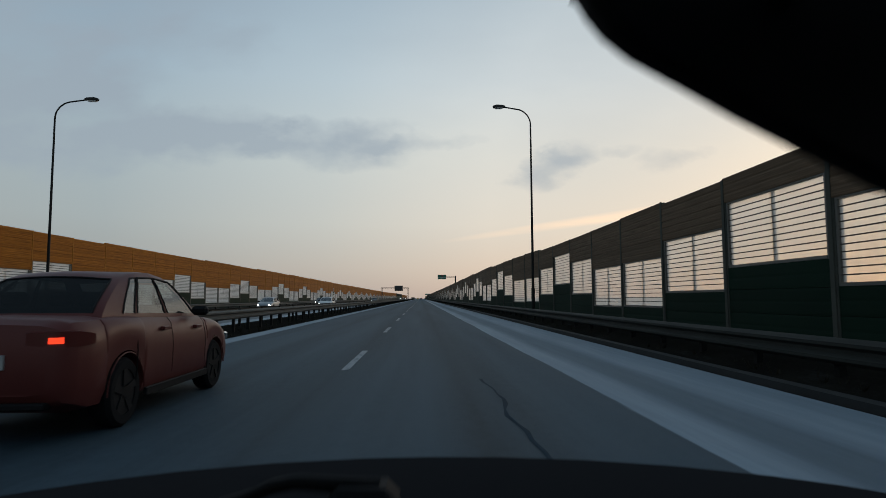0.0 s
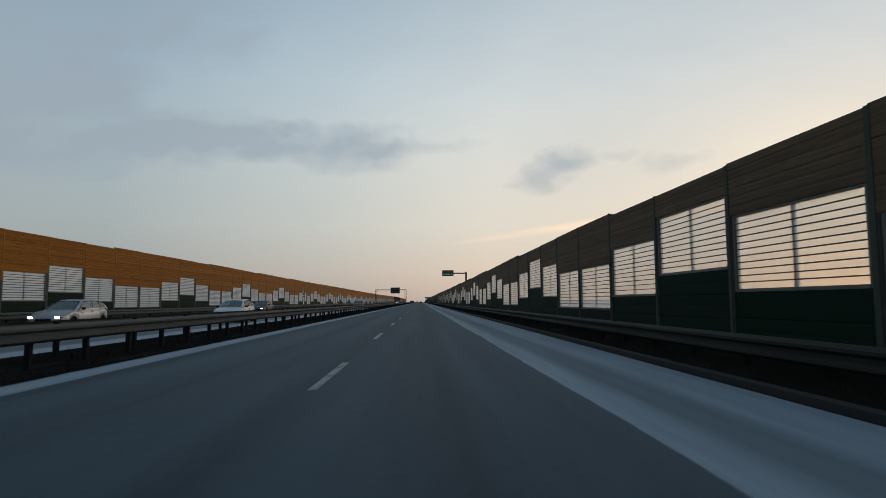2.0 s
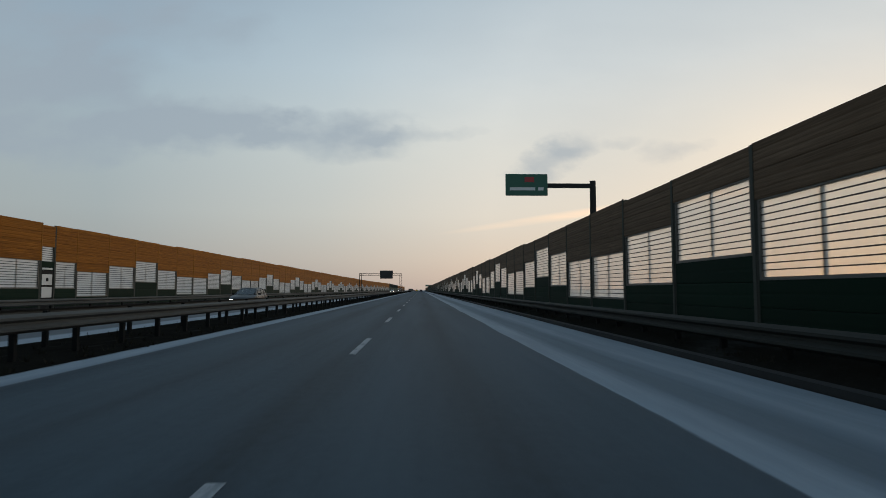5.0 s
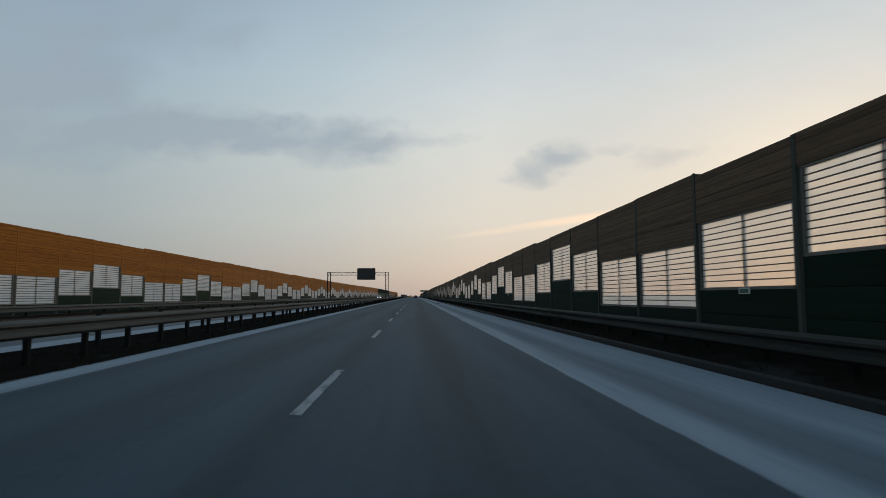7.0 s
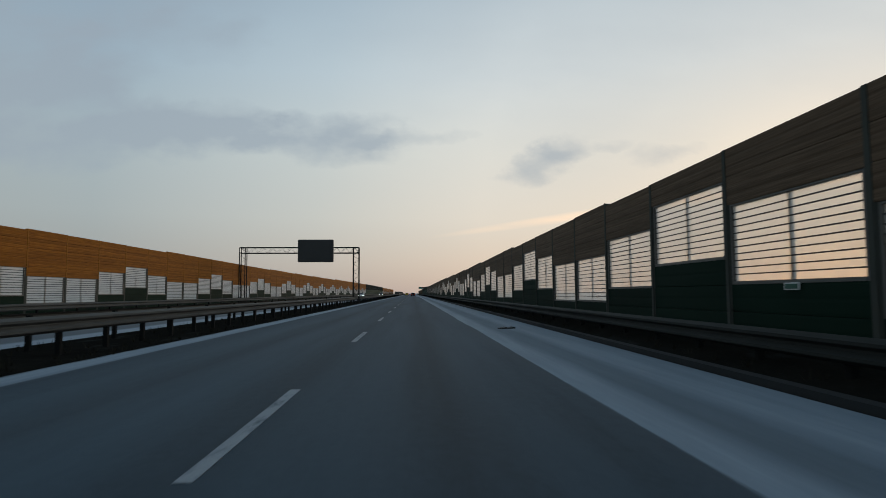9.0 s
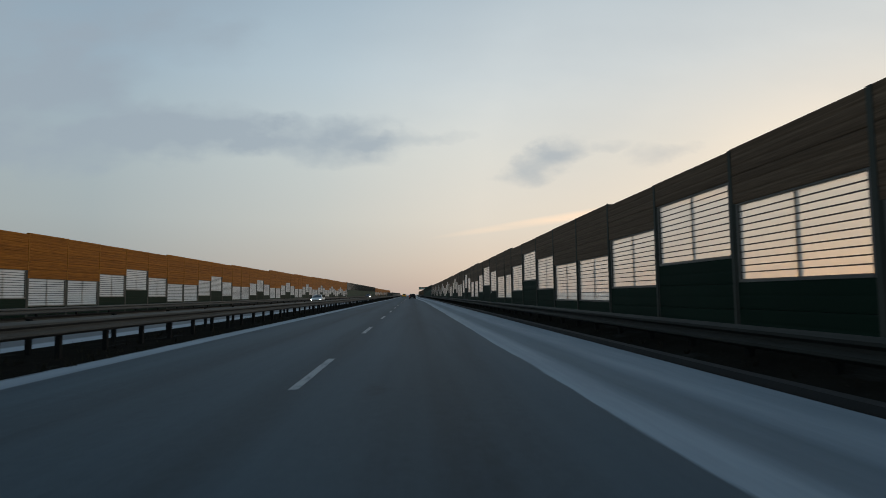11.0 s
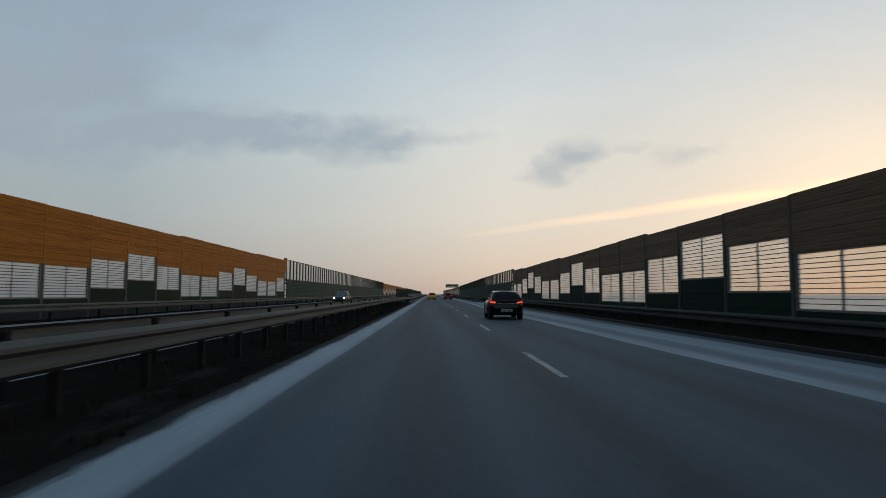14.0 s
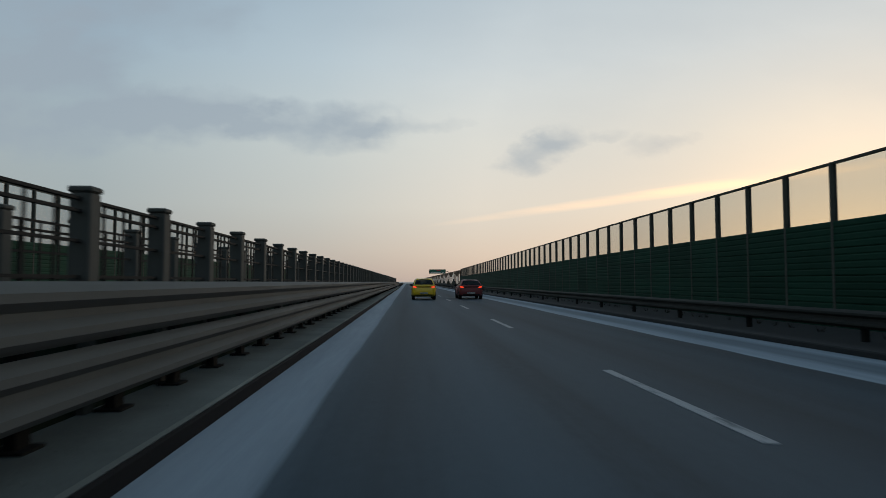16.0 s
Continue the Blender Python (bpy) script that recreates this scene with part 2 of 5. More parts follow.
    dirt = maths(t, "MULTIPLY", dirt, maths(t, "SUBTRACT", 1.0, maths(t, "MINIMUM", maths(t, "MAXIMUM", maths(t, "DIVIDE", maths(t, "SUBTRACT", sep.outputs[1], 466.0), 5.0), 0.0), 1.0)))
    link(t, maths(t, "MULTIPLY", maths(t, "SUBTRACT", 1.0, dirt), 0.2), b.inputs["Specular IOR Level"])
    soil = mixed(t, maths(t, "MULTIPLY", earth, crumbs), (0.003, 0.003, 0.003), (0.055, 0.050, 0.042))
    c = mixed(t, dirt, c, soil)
    link(t, c, b.inputs["Base Color"])
    bumped(t, b, grain, 0.35, 0.006)
    return m


def make_far_asphalt():
    m, t, b = material("far_carriageway_asphalt", 0.65)
    pos = t.nodes.new("ShaderNodeNewGeometry").outputs["Position"]
    sep = t.nodes.new("ShaderNodeSeparateXYZ")
    link(t, pos, sep.inputs[0])
    patch = noisy(t, world_coords(t, (1, 0.08, 1)), 0.9, 5)
    c = mixed(t, patch, (0.026, 0.040, 0.050), (0.046, 0.066, 0.082))
    wob = maths(t, "MULTIPLY", maths(t, "SUBTRACT", noisy(t, world_coords(t, (1.5, 0.06, 1)), 1.0, 5), 0.5), 0.6)
    u = maths(t, "ABSOLUTE", maths(t, "ADD", maths(t, "ADD", sep.outputs[0], 11.25), wob))
    frost = ramp(t, maths(t, "MULTIPLY", maths(t, "SUBTRACT", u, 3.25), 0.54), [(0.0, (0,) * 3), (0.15, (0.9,) * 3), (0.6, (0.85,) * 3), (1.0, (0.6,) * 3)])
    c = mixed(t, frost, c, (0.25, 0.305, 0.355))
    link(t, c, b.inputs["Base Color"])
    bumped(t, b, noisy(t, pos, 60, 3, 0.7), 0.3, 0.006)
    return m


def make_road_paint():
    """White road paint, scuffed through to the asphalt in patches."""
    m, t, b = material("worn_road_paint", 0.7, 0.0, 0.3)
    worn = ramp(t, noisy(t, world_coords(t, (5, 1.3, 1)), 1.1, 7, 0.7), [(0.0, (1,) * 3), (0.36, (0.9,) * 3), (0.50, (0.25,) * 3), (1.0, (0.0,) * 3)])
    fine = noisy(t, world_coords(t), 40, 4, 0.7)
    c = mixed(t, fine, (0.25, 0.27, 0.28), (0.42, 0.44, 0.455))
    c = mixed(t, worn, c, (0.05, 0.076, 0.096))
    link(t, c, b.inputs["Base Color"])
    bumped(t, b, fine, 0.3, 0.01)
    return m


def make_soil():
    m, t, b = material("frosty_verge_soil", 1.0, 0.0, 0.0)
    v = world_coords(t)
    n, f = noisy(t, v, 1.1, 6, 0.65), noisy(t, v, 14, 5, 0.7)
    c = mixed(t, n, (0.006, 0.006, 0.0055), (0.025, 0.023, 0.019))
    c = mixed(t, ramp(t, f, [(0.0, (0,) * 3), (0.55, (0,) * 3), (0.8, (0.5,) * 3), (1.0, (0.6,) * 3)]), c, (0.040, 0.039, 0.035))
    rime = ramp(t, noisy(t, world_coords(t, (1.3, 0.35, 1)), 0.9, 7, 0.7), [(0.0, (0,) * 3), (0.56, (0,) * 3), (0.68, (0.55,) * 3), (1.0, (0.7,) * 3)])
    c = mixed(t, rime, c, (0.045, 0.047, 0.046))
    link(t, c, b.inputs["Base Color"])
    bumped(t, b, f, 0.8, 0.05)
    return m


def make_boards(name, a, z):
    """Stained boards: long grain along the wall, streaks, each panel a little different."""
    m, t, b = material(name, 0.8, 0.0, 0.15)
    g = noisy(t, world_coords(t, (1, 0.5, 14)), 2.2, 6, 0.65)
    s = noisy(t, world_coords(t, (1, 0.25, 3)), 1.0, 4)
    c = mixed(t, ramp(t, g, [(0.0, (0,) * 3), (0.35, (0.1,) * 3), (0.65, (0.9,) * 3), (1.0, (1,) * 3)]), a, z)
    c = mixed(t, maths(t, "MULTIPLY", s, 0.5), c, tuple(v * 0.6 for v in a))
    rnd = t.nodes.new("ShaderNodeObjectInfo").outputs["Random"]
    c = mixed(t, maths(t, "MULTIPLY", rnd, 0.35), c, tuple(v * 0.55 for v in z))
    # every board has a tone of its own
    sep = t.nodes.new("ShaderNodeSeparateXYZ")
    link(t, t.nodes.new("ShaderNodeNewGeometry").outputs["Position"], sep.inputs[0])
    cell = t.nodes.new("ShaderNodeCombineXYZ")
    link(t, maths(t, "FLOOR", maths(t, "MULTIPLY", sep.outputs[2], 9.0)), cell.inputs[2])
    link(t, maths(t, "FLOOR", maths(t, "MULTIPLY", sep.outputs[1], 1 / 17.3)), cell.inputs[1])
    tone = node(t, "ShaderNodeTexWhiteNoise")
    link(t, cell.outputs[0], tone.inputs["Vector"])
    c = mixed(t, maths(t, "MULTIPLY", tone.outputs["Value"], 0.45), c, mixed(t, 1.0, c, (1.7, 1.75, 1.8), "MULTIPLY"))
    link(t, c, b.inputs["Base Color"])
    bumped(t, b, g, 0.4, 0.01)
    return m


def make_pane():
    """Hazed acrylic sheet: part clear, part milky."""
    m, t, b = material("hazed_acrylic", 0.25)
    out = t.nodes["Material Output"]
    clear, milk = t.nodes.new("ShaderNodeBsdfTransparent"), t.nodes.new("ShaderNodeBsdfTranslucent")
    gloss = node(t, "ShaderNodeBsdfGlossy", Roughness=0.15)
    dirt = noisy(t, world_coords(t), 1.6, 5)
    link(t, mixed(t, dirt, (0.92, 0.87, 0.81), (1.0, 0.97, 0.92)), milk.inputs["Color"])
    clear.inputs["Color"].default_value = (0.97, 0.97, 0.97, 1)
    a = t.nodes.new("ShaderNodeMixShader")
    a.inputs[0].default_value = 0.49
    link(t, clear.outputs[0], a.inputs[1])
    link(t, milk.outputs[0], a.inputs[2])
    d = t.nodes.new("ShaderNodeMixShader")
    d.inputs[0].default_value = 0.04
    link(t, a.outputs[0], d.inputs[1])
    link(t, gloss.outputs[0], d.inputs[2])
    link(t, d.outputs[0], out.inputs["Surface"])
    return m


def make_clear_pane(tint=(0.72, 0.75, 0.76), gloss=0.02):
    m, t, b = material("clear_sheet", 0.1)
    out = t.nodes["Material Output"]
    clear = t.nodes.new("ShaderNodeBsdfTransparent")
    clear.inputs["Color"].default_value = (*tint, 1)
    shine = node(t, "ShaderNodeBsdfGlossy", Roughness=0.35)
    d = t.nodes.new("ShaderNodeMixShader")
    d.inputs[0].default_value = gloss
    link(t, clear.outputs[0], d.inputs[1])
    link(t, shine.outputs[0], d.inputs[2])
    link(t, d.outputs[0], out.inputs["Surface"])
    return m


def make_lamp(name, color, strength):
    m, t, b = material(name, 0.3)
    b.inputs["Base Color"].default_value = (*[min(1, c) for c in color], 1)
    b.inputs["Emission Color"].default_value = (*color, 1)
    b.inputs["Emission Strength"].default_value = strength
    return m


def make_paint(name, color, metal=0.0, rough=0.32, dirt=0.5, coat=0.3, spec=0.5):
    """Car lacquer under a film of road salt."""
    m, t, b = material(name, rough, metal, spec)
    n = noisy(t, coords(t), 1.8, 5)
    f = noisy(t, coords(t), 25, 4)
    c = mixed(t, maths(t, "MULTIPLY", n, dirt * 0.6), color, tuple(v * 0.5 + 0.012 for v in color))
    c = mixed(t, maths(t, "MULTIPLY", f, dirt * 0.25), c, (0.06, 0.055, 0.05))
    link(t, c, b.inputs["Base Color"])
    b.inputs["Coat Weight"].default_value = coat
    b.inputs["Coat Roughness"].default_value = 0.12
    r = ramp(t, n, [(0.0, (rough * 0.8,) * 3), (1.0, (min(1, rough * 1.6),) * 3)])
    link(t, r, b.inputs["Roughness"])
    return m


# ground kept pale and warm so its bounce brightens the barrier panes
FIELD = plain("pale_bounce_field", (0.74, 0.64, 0.56), 0.95, 0.0, 0.12, 0.6, 0.5, 0.2)
ASPHALT, FAR_ASPHALT, SOIL = make_asphalt(), make_far_asphalt(), make_soil()
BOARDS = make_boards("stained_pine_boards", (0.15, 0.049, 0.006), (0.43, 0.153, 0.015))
# same boards with the near barrier's shaded side put into the colour
SHADED_BOARDS = make_boards("shaded_brown_boards", (0.078, 0.050, 0.030), (0.165, 0.108, 0.068))
GREEN = plain("green_ribbed_steel", (0.0045, 0.022, 0.0125), 0.8, 0.0, 0.35, 5, 0.1, 0.12, spread=0.25)
BRIDGE_GREEN = plain("bright_green_ribbed_steel", (0.009, 0.050, 0.030), 0.75, 0.0, 0.35, 5, 0.1, 0.12, spread=0.3)
RAILING = plain("weathered_railing_steel", (0.075, 0.077, 0.070), 0.7, 0.0, 0.35, 6, 0.1, 0.15)
STEEL = plain("galvanised_steel", (0.030, 0.030, 0.029), 0.75, 0.0, 0.35, 6, 0.1, 0.15)
RAIL = plain("dull_galvanised_rail", (0.095, 0.093, 0.085), 0.75, 0.0, 0.45, 5, 0.1, 0.15)
POSTS = plain("grey_green_steel_post", (0.072, 0.075, 0.064), 0.8, 0.0, 0.35, 6, 0.1, 0.12)
DARK_STEEL = plain("dark_painted_steel", (0.016, 0.017, 0.017), 0.75, 0.0, 0.3, 6, 0.1, 0.15)
FRAME = plain("window_frame_steel", (0.12, 0.115, 0.102), 0.55, 0.1, 0.3, 8, 0.05)
WIRE = plain("black_guard_wire", (0.03, 0.028, 0.026), 0.6, 0.0, 0.2, 8)
CONCRETE = plain("frosty_concrete", (0.18, 0.20, 0.188), 0.95, 0.0, 0.7, 7, 0.5, 0.1)
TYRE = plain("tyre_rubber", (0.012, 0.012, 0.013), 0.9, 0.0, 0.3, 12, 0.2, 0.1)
STRIP = plain("pale_brown_cover_strip", (0.40, 0.165, 0.028), 0.8, 0.0, 0.35, 6, 0.1, 0.12)
CRASH = plain("grey_crash_barrier_steel", (0.098, 0.100, 0.094), 0.7, 0.0, 0.4, 5, 0.1, 0.15)
# same galvanised rail, the near side's weaker light put into its colour
SHADED_RAIL = plain("shaded_galvanised_rail", (0.034, 0.036, 0.032), 0.75, 0.0, 0.5, 5, 0.1, 0.12)
# post steel mixed near-black, carrying the dark under the beams
RAIL_POST = plain("shaded_rail_post_steel", (0.013, 0.0135, 0.013), 0.8, 0.0, 0.3, 6, 0.1, 0.1)
KERB = plain("kerb_concrete", (0.03, 0.031, 0.031), 0.9, 0.0, 0.35, 6, 0.4, 0.2)
PAINT_WHITE = make_road_paint()
SIGN_GREEN = plain("green_sign_sheet", (0.012, 0.10, 0.065), 0.45, 0.0, 0.2, 5)
SIGN_WHITE = plain("white_sign_film", (0.62, 0.63, 0.62), 0.5, 0.0, 0.15, 8)
SIGN_RED = plain("red_sign_film", (0.35, 0.03, 0.03), 0.5, 0.0, 0.15, 8)
SIGN_BACK = plain("display_black_face", (0.018, 0.02, 0.021), 0.5, 0.0, 0.3, 5)
TAR = plain("old_tar", (0.033, 0.050, 0.064), 0.95, 0.0, 0.3, 10, 0.2, 0.05)
PANE, CLEAR = make_pane(), make_clear_pane()


# ---- mesh helpers ----
def box(bm, x0, x1, y0, y1, z0, z1, bevel=0.0):
    vs = [bm.verts.new(p) for p in ((x0, y0, z0), (x1, y0, z0), (x1, y1, z0), (x0, y1, z0), (x0, y0, z1), (x1, y0, z1), (x1, y1, z1), (x0, y1, z1))]
    fs = [bm.faces.new([vs[i] for i in f]) for f in ((3, 2, 1, 0), (4, 5, 6, 7), (0, 1, 5, 4), (1, 2, 6, 5), (2, 3, 7, 6), (3, 0, 4, 7))]
    if bevel:
        edges = list({e for f in fs for e in f.edges})
        bmesh.ops.bevel(bm, geom=edges, offset=bevel, segments=1, affect="EDGES", profile=0.5)
    return vs


def tube(bm, points, radii, sides=10):
    """A round bar through points, with a radius at each."""
    pts = [Vector(p) for p in points]
    path = []
    for i, p in enumerate(pts):
        d = (pts[min(i + 1, len(pts) - 1)] - pts[max(i - 1, 0)]).normalized()
        side = d.cross(Vector((0.3, 0.2, 1)) if abs(d.z) < 0.9 else Vector((0, 1, 0))).normalized()
        path.append((p, side, d.cross(side)))
    rings = [[bm.verts.new(p + (s * math.cos(a) + u * math.sin(a)) * r) for a in (2 * math.pi * k / sides for k in range(sides))] for (p, s, u), r in zip(path, radii)]
    for r0, r1 in zip(rings, rings[1:]):
        for k in range(sides):
            bm.faces.new((r0[k], r0[(k + 1) % sides], r1[(k + 1) % sides], r1[k]))
    bm.faces.new(list(reversed(rings[0])))
    bm.faces.new(rings[-1])


def mesh_of(bm, name, mat, smooth=False):
    bmesh.ops.recalc_face_normals(bm, faces=bm.faces)
    me = bpy.data.meshes.new(name)
    bm.to_mesh(me)
    bm.free()
    me.materials.append(mat)
    if smooth:
        for p in me.polygons:
            p.use_smooth = True
        me.set_sharp_from_angle(angle=radians(35))
    return me


def part(name, bm, mat, parent=None, label="", smooth=False, at=None):
    ob = new(name, mesh_of(bm, name, mat, smooth))
    if parent:
        ob.parent = parent
    if at:
        ob.matrix_basis = at
    if label:
        tagged(ob, label)
    return ob


def share(name, me, parent, at=None):
    ob = new(name, me)
    ob.parent = parent
    if at:
        ob.matrix_basis = at
    return ob


# ---- ground and carriageways ----
START, END = -52.0, 900.0
bm = bmesh.new()
bmesh.ops.create_grid(bm, x_segments=1, y_segments=1, size=4500)
ground = part("ground", bm, FIELD, at=pose(0, 400, -0.12))
tagged(ground, "pale ground around the road that brightens the barrier panes", "ground", kind="structure")


def strip(name, x0, x1, z0, z1, mat, label, category="road"):
    bm = bmesh.new()
    box(bm, x0, x1, START, END, z0, z1)
    return tagged(part(name, bm, mat), label, category, kind="structure")


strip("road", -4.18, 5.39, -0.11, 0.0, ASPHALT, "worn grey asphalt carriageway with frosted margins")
strip("road_opposite", -16.37, -6.95, -0.11, 0.0, FAR_ASPHALT, "opposite asphalt carriageway with frosted margins")
strip("kerb", 5.42, 5.6, -0.11, 0.09, KERB, "low grey concrete kerb beside the hard shoulder", "kerb")
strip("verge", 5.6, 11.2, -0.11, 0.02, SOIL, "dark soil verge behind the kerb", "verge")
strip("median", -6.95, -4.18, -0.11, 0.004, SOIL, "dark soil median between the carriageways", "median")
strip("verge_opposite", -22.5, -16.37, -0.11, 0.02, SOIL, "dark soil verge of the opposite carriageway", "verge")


# the verge rises in an uneven bank towards the near barrier
rng = random.Random(21)
bm = bmesh.new()
rows = []
for k in range(129):
    y = START + 4.0 * k
    rise = rng.uniform(-0.035, 0.035)
    rows.append([bm.verts.new((x + rng.uniform(-0.03, 0.03), y, z + (rise if z > 0.1 else 0))) for x, z in ((5.63, 0.0), (5.66, 0.05), (5.95, 0.16), (6.4, 0.27), (7.0, 0.33), (8.2, 0.36), (11.0, 0.36), (11.0, 0.0))])
for r0, r1 in zip(rows, rows[1:]):
    for k in range(7):
        bm.faces.new((r0[k], r0[k + 1], r1[k + 1], r1[k]))
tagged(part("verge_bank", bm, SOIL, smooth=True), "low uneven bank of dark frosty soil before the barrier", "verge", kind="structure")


# lane dashes, 4 m long and 12 m apart
def make_dash():
    bm = bmesh.new()
    box(bm, -0.058, 0.058, 0, 3.46, 0.0, 0.006)
    return mesh_of(bm, "lane_dash", PAINT_WHITE)


dash = make_dash()
for i in range(-5, 82):
    ob = tagged(new("lane_dash", dash), "worn white painted lane dash on asphalt", "road marking", "lane dashes")
    ob.location = (0.03, 6.92 + 10.38 * i, 0)
for i in range(-5, 82):
    ob = tagged(new("lane_dash", dash), "worn white painted lane dash on the far carriageway", "road marking", "far lane dashes")
    ob.location = (-11.25, 3.0 + 10.38 * i, 0)


# ---- noise barriers ----
def ribbed(bm, y0, y1, z0, z1, ribs, depth, half=0.05):
    """A panel with horizontal ribs towards the road (-x)."""
    prof = []
    h = (z1 - z0) / ribs
    for i in range(ribs):
        z = z0 + i * h
        prof += [(-half, z + 0.004), (-half - depth, z + 0.2 * h), (-half - depth, z + 0.8 * h), (-half, z + h - 0.004)]
    pts = prof + [(half, z1), (half, z0)]
    rings = [[bm.verts.new((a, y, b)) for a, b in pts] for y in (y0, y1)]
    n = len(pts)
    for i in range(n):
        bm.faces.new((rings[0][i], rings[0][(i + 1) % n], rings[1][(i + 1) % n], rings[1][i]))
    bm.faces.new(list(reversed(rings[0])))
    bm.faces.new(rings[1])


def i_beam(bm, half, flange, web, depth, z0, z1):
    """An upright I-section, flanges across the wall's faces."""
    d, f, w = depth, flange, web
    pts = [(-d, -half), (-d, half), (-d + f, half), (-d + f, w), (d - f, w), (d - f, half), (d, half), (d, -half), (d - f, -half), (d - f, -w), (-d + f, -w), (-d + f, -half)]
    rings = [[bm.verts.new((x, y, z)) for x, y in pts] for z in (z0, z1)]
    n = len(pts)
    for i in range(n):
        bm.faces.new((rings[0][i], rings[0][(i + 1) % n], rings[1][(i + 1) % n], rings[1][i]))
    for ring in rings:
        bm.faces.new((ring[0], ring[1], ring[2], ring[11]))
        bm.faces.new((ring[3], ring[4], ring[9], ring[10]))
        bm.faces.new((ring[5], ring[6], ring[7], ring[8]))


BAY = 3.46
SILLS = {"low": 0.75, "middle": 1.22, "high": 1.69}
WINDOW = 1.41
EDGE = 0.095


def make_bay(kind, height, boards, cover, wide, wire):
    """One bay: post with a cover strip, green lower panels, barred window, boards above. The road side is -x; it runs from y 0 to 3.46."""
    top = tagged(new("noise_barrier"), {
        "low": "noise barrier bay with low barred window under tall brown boards",
        "middle": "noise barrier bay with mid-height barred window over green panel",
        "high": "noise barrier bay with high barred window over green panels"}[kind], "noise barrier", "noise barrier bays")
    bm = bmesh.new()
    i_beam(bm, 0.09, 0.015, 0.01, 0.062, -0.1, height - 0.02)
    plain_faces = len(bm.faces)
    box(bm, -0.086, -0.0625, -wide, wide, -0.1 if wide > 0.04 else SILLS[kind] + WINDOW, height + 0.004)
    bm.faces.ensure_lookup_table()
    for f in bm.faces[plain_faces:]:
        f.material_index = 1
    part("post", bm, POSTS, top).data.materials.append(cover)
    bm = bmesh.new()
    box(bm, -0.07, 0.07, EDGE, BAY - EDGE, -0.1, 0.28)
    part("plinth", bm, KERB, top)
    sill = SILLS[kind]
    n = {"low": 1, "middle": 2, "high": 3}[kind]
    h = (sill - 0.28) / n
    for i in range(n):
        bm = bmesh.new()
        ribbed(bm, EDGE, BAY - EDGE, 0.28 + i * h, 0.28 + (i + 1) * h, 2, 0.004)
        part("green_panel", bm, GREEN, top)
    head = sill + WINDOW
    bm = bmesh.new()
    a, b, m = EDGE, BAY - EDGE, BAY / 2
    box(bm, -0.05, 0.05, a, a + 0.05, sill, head)
    box(bm, -0.05, 0.05, b - 0.05, b, sill, head)
    box(bm, -0.06, 0.06, a + 0.05, b - 0.05, sill, sill + 0.055)
    box(bm, -0.05, 0.05, a + 0.05, b - 0.05, head - 0.03, head)
    box(bm, 0.014, 0.05, m - 0.035, m + 0.035, sill + 0.055, head - 0.03)
    part("window_frame", bm, FRAME, top)
    bm = bmesh.new()
    box(bm, -0.008, 0.008, a + 0.05, b - 0.05, sill + 0.055, head - 0.03)
    part("pane", bm, PANE, top)
    bm = bmesh.new()
    for i in range(1, 11):
        z = sill + 0.055 + i * (WINDOW - 0.09) / 11
        box(bm, -0.034, -0.014, a + 0.05, b - 0.05, z - wire, z + wire)
    tagged(part("bird_guard", bm, WIRE, top, "thin black bird-guard wires"), kind="stuff")
    n = round((height - head) / 0.47)
    h = (height - head) / n
    for i in range(n):
        bm = bmesh.new()
        ribbed(bm, 0.006, BAY - 0.006, head + i * h, head + (i + 1) * h, 3, 0.006, 0.066)
        part("board_panel", bm, boards, top)
    return top


def make_bridge_bay(length, height, green):
    """Bridge bay: ribbed green panels below, a clear sheet between dark posts above."""
    top = tagged(new("transparent_barrier"), "bridge noise barrier with clear sheet over green ribbed panels", "noise barrier", "bridge barrier bays")
    bm = bmesh.new()
    box(bm, -0.07, 0.07, -0.045, 0.045, -0.1, height, 0.008)
    part("post", bm, POSTS, top)
    for i in range(4):
        bm = bmesh.new()
        ribbed(bm, 0.047, length - 0.047, i * green / 4, (i + 1) * green / 4, 4, 0.014)
        part("green_panel", bm, BRIDGE_GREEN, top)
    bm = bmesh.new()
    box(bm, -0.008, 0.008, 0.047, length - 0.047, green, height - 0.05)
    part("pane", bm, CLEAR, top)
    bm = bmesh.new()
    box(bm, -0.05, 0.05, 0.047, length - 0.047, height - 0.05, height)
    part("top_rail", bm, POSTS, top)
    return top


def along_knots(knots, y):
    """Piecewise linear value at y, level beyond the ends."""
    if y <= knots[0][0]:
        return knots[0][1]
    for (a, p), (b, q) in zip(knots, knots[1:]):
        if y <= b:
            return p + (q - p) * (y - a) / (b - a)
    return knots[-1][1]


def right_line(y):
    """How far the near barrier stands from the lane line: it draws in beside the lamp."""
    return along_knots([(-5, 7.84), (8, 7.88), (20, 7.88), (30, 7.26), (42, 7.09), (60, 7.12), (100, 7.13), (160, 7.18), (220, 7.05), (290, 7.33), (330, 7.17), (360, 7.23), (400, 7.29), (440, 7.31), (470, 7.23)], y)


def left_line(y):
    return along_knots([(30, -17.78), (70, -17.81), (115, -17.93), (160, -17.81), (240, -17.79), (330, -17.64), (375, -17.66), (410, -17.60), (455, -17.65)], y)


def right_lift(y):
    """How far the near barrier's bays are raised as the verge rises and falls."""
    return along_knots([(-5, 0.04), (8, -0.01), (20, 0.07), (30, 0.01), (42, 0.05), (60, 0.07), (100, 0.02), (220, 0.0), (300, 0.015), (360, 0.01), (400, -0.075), (470, -0.055)], y)


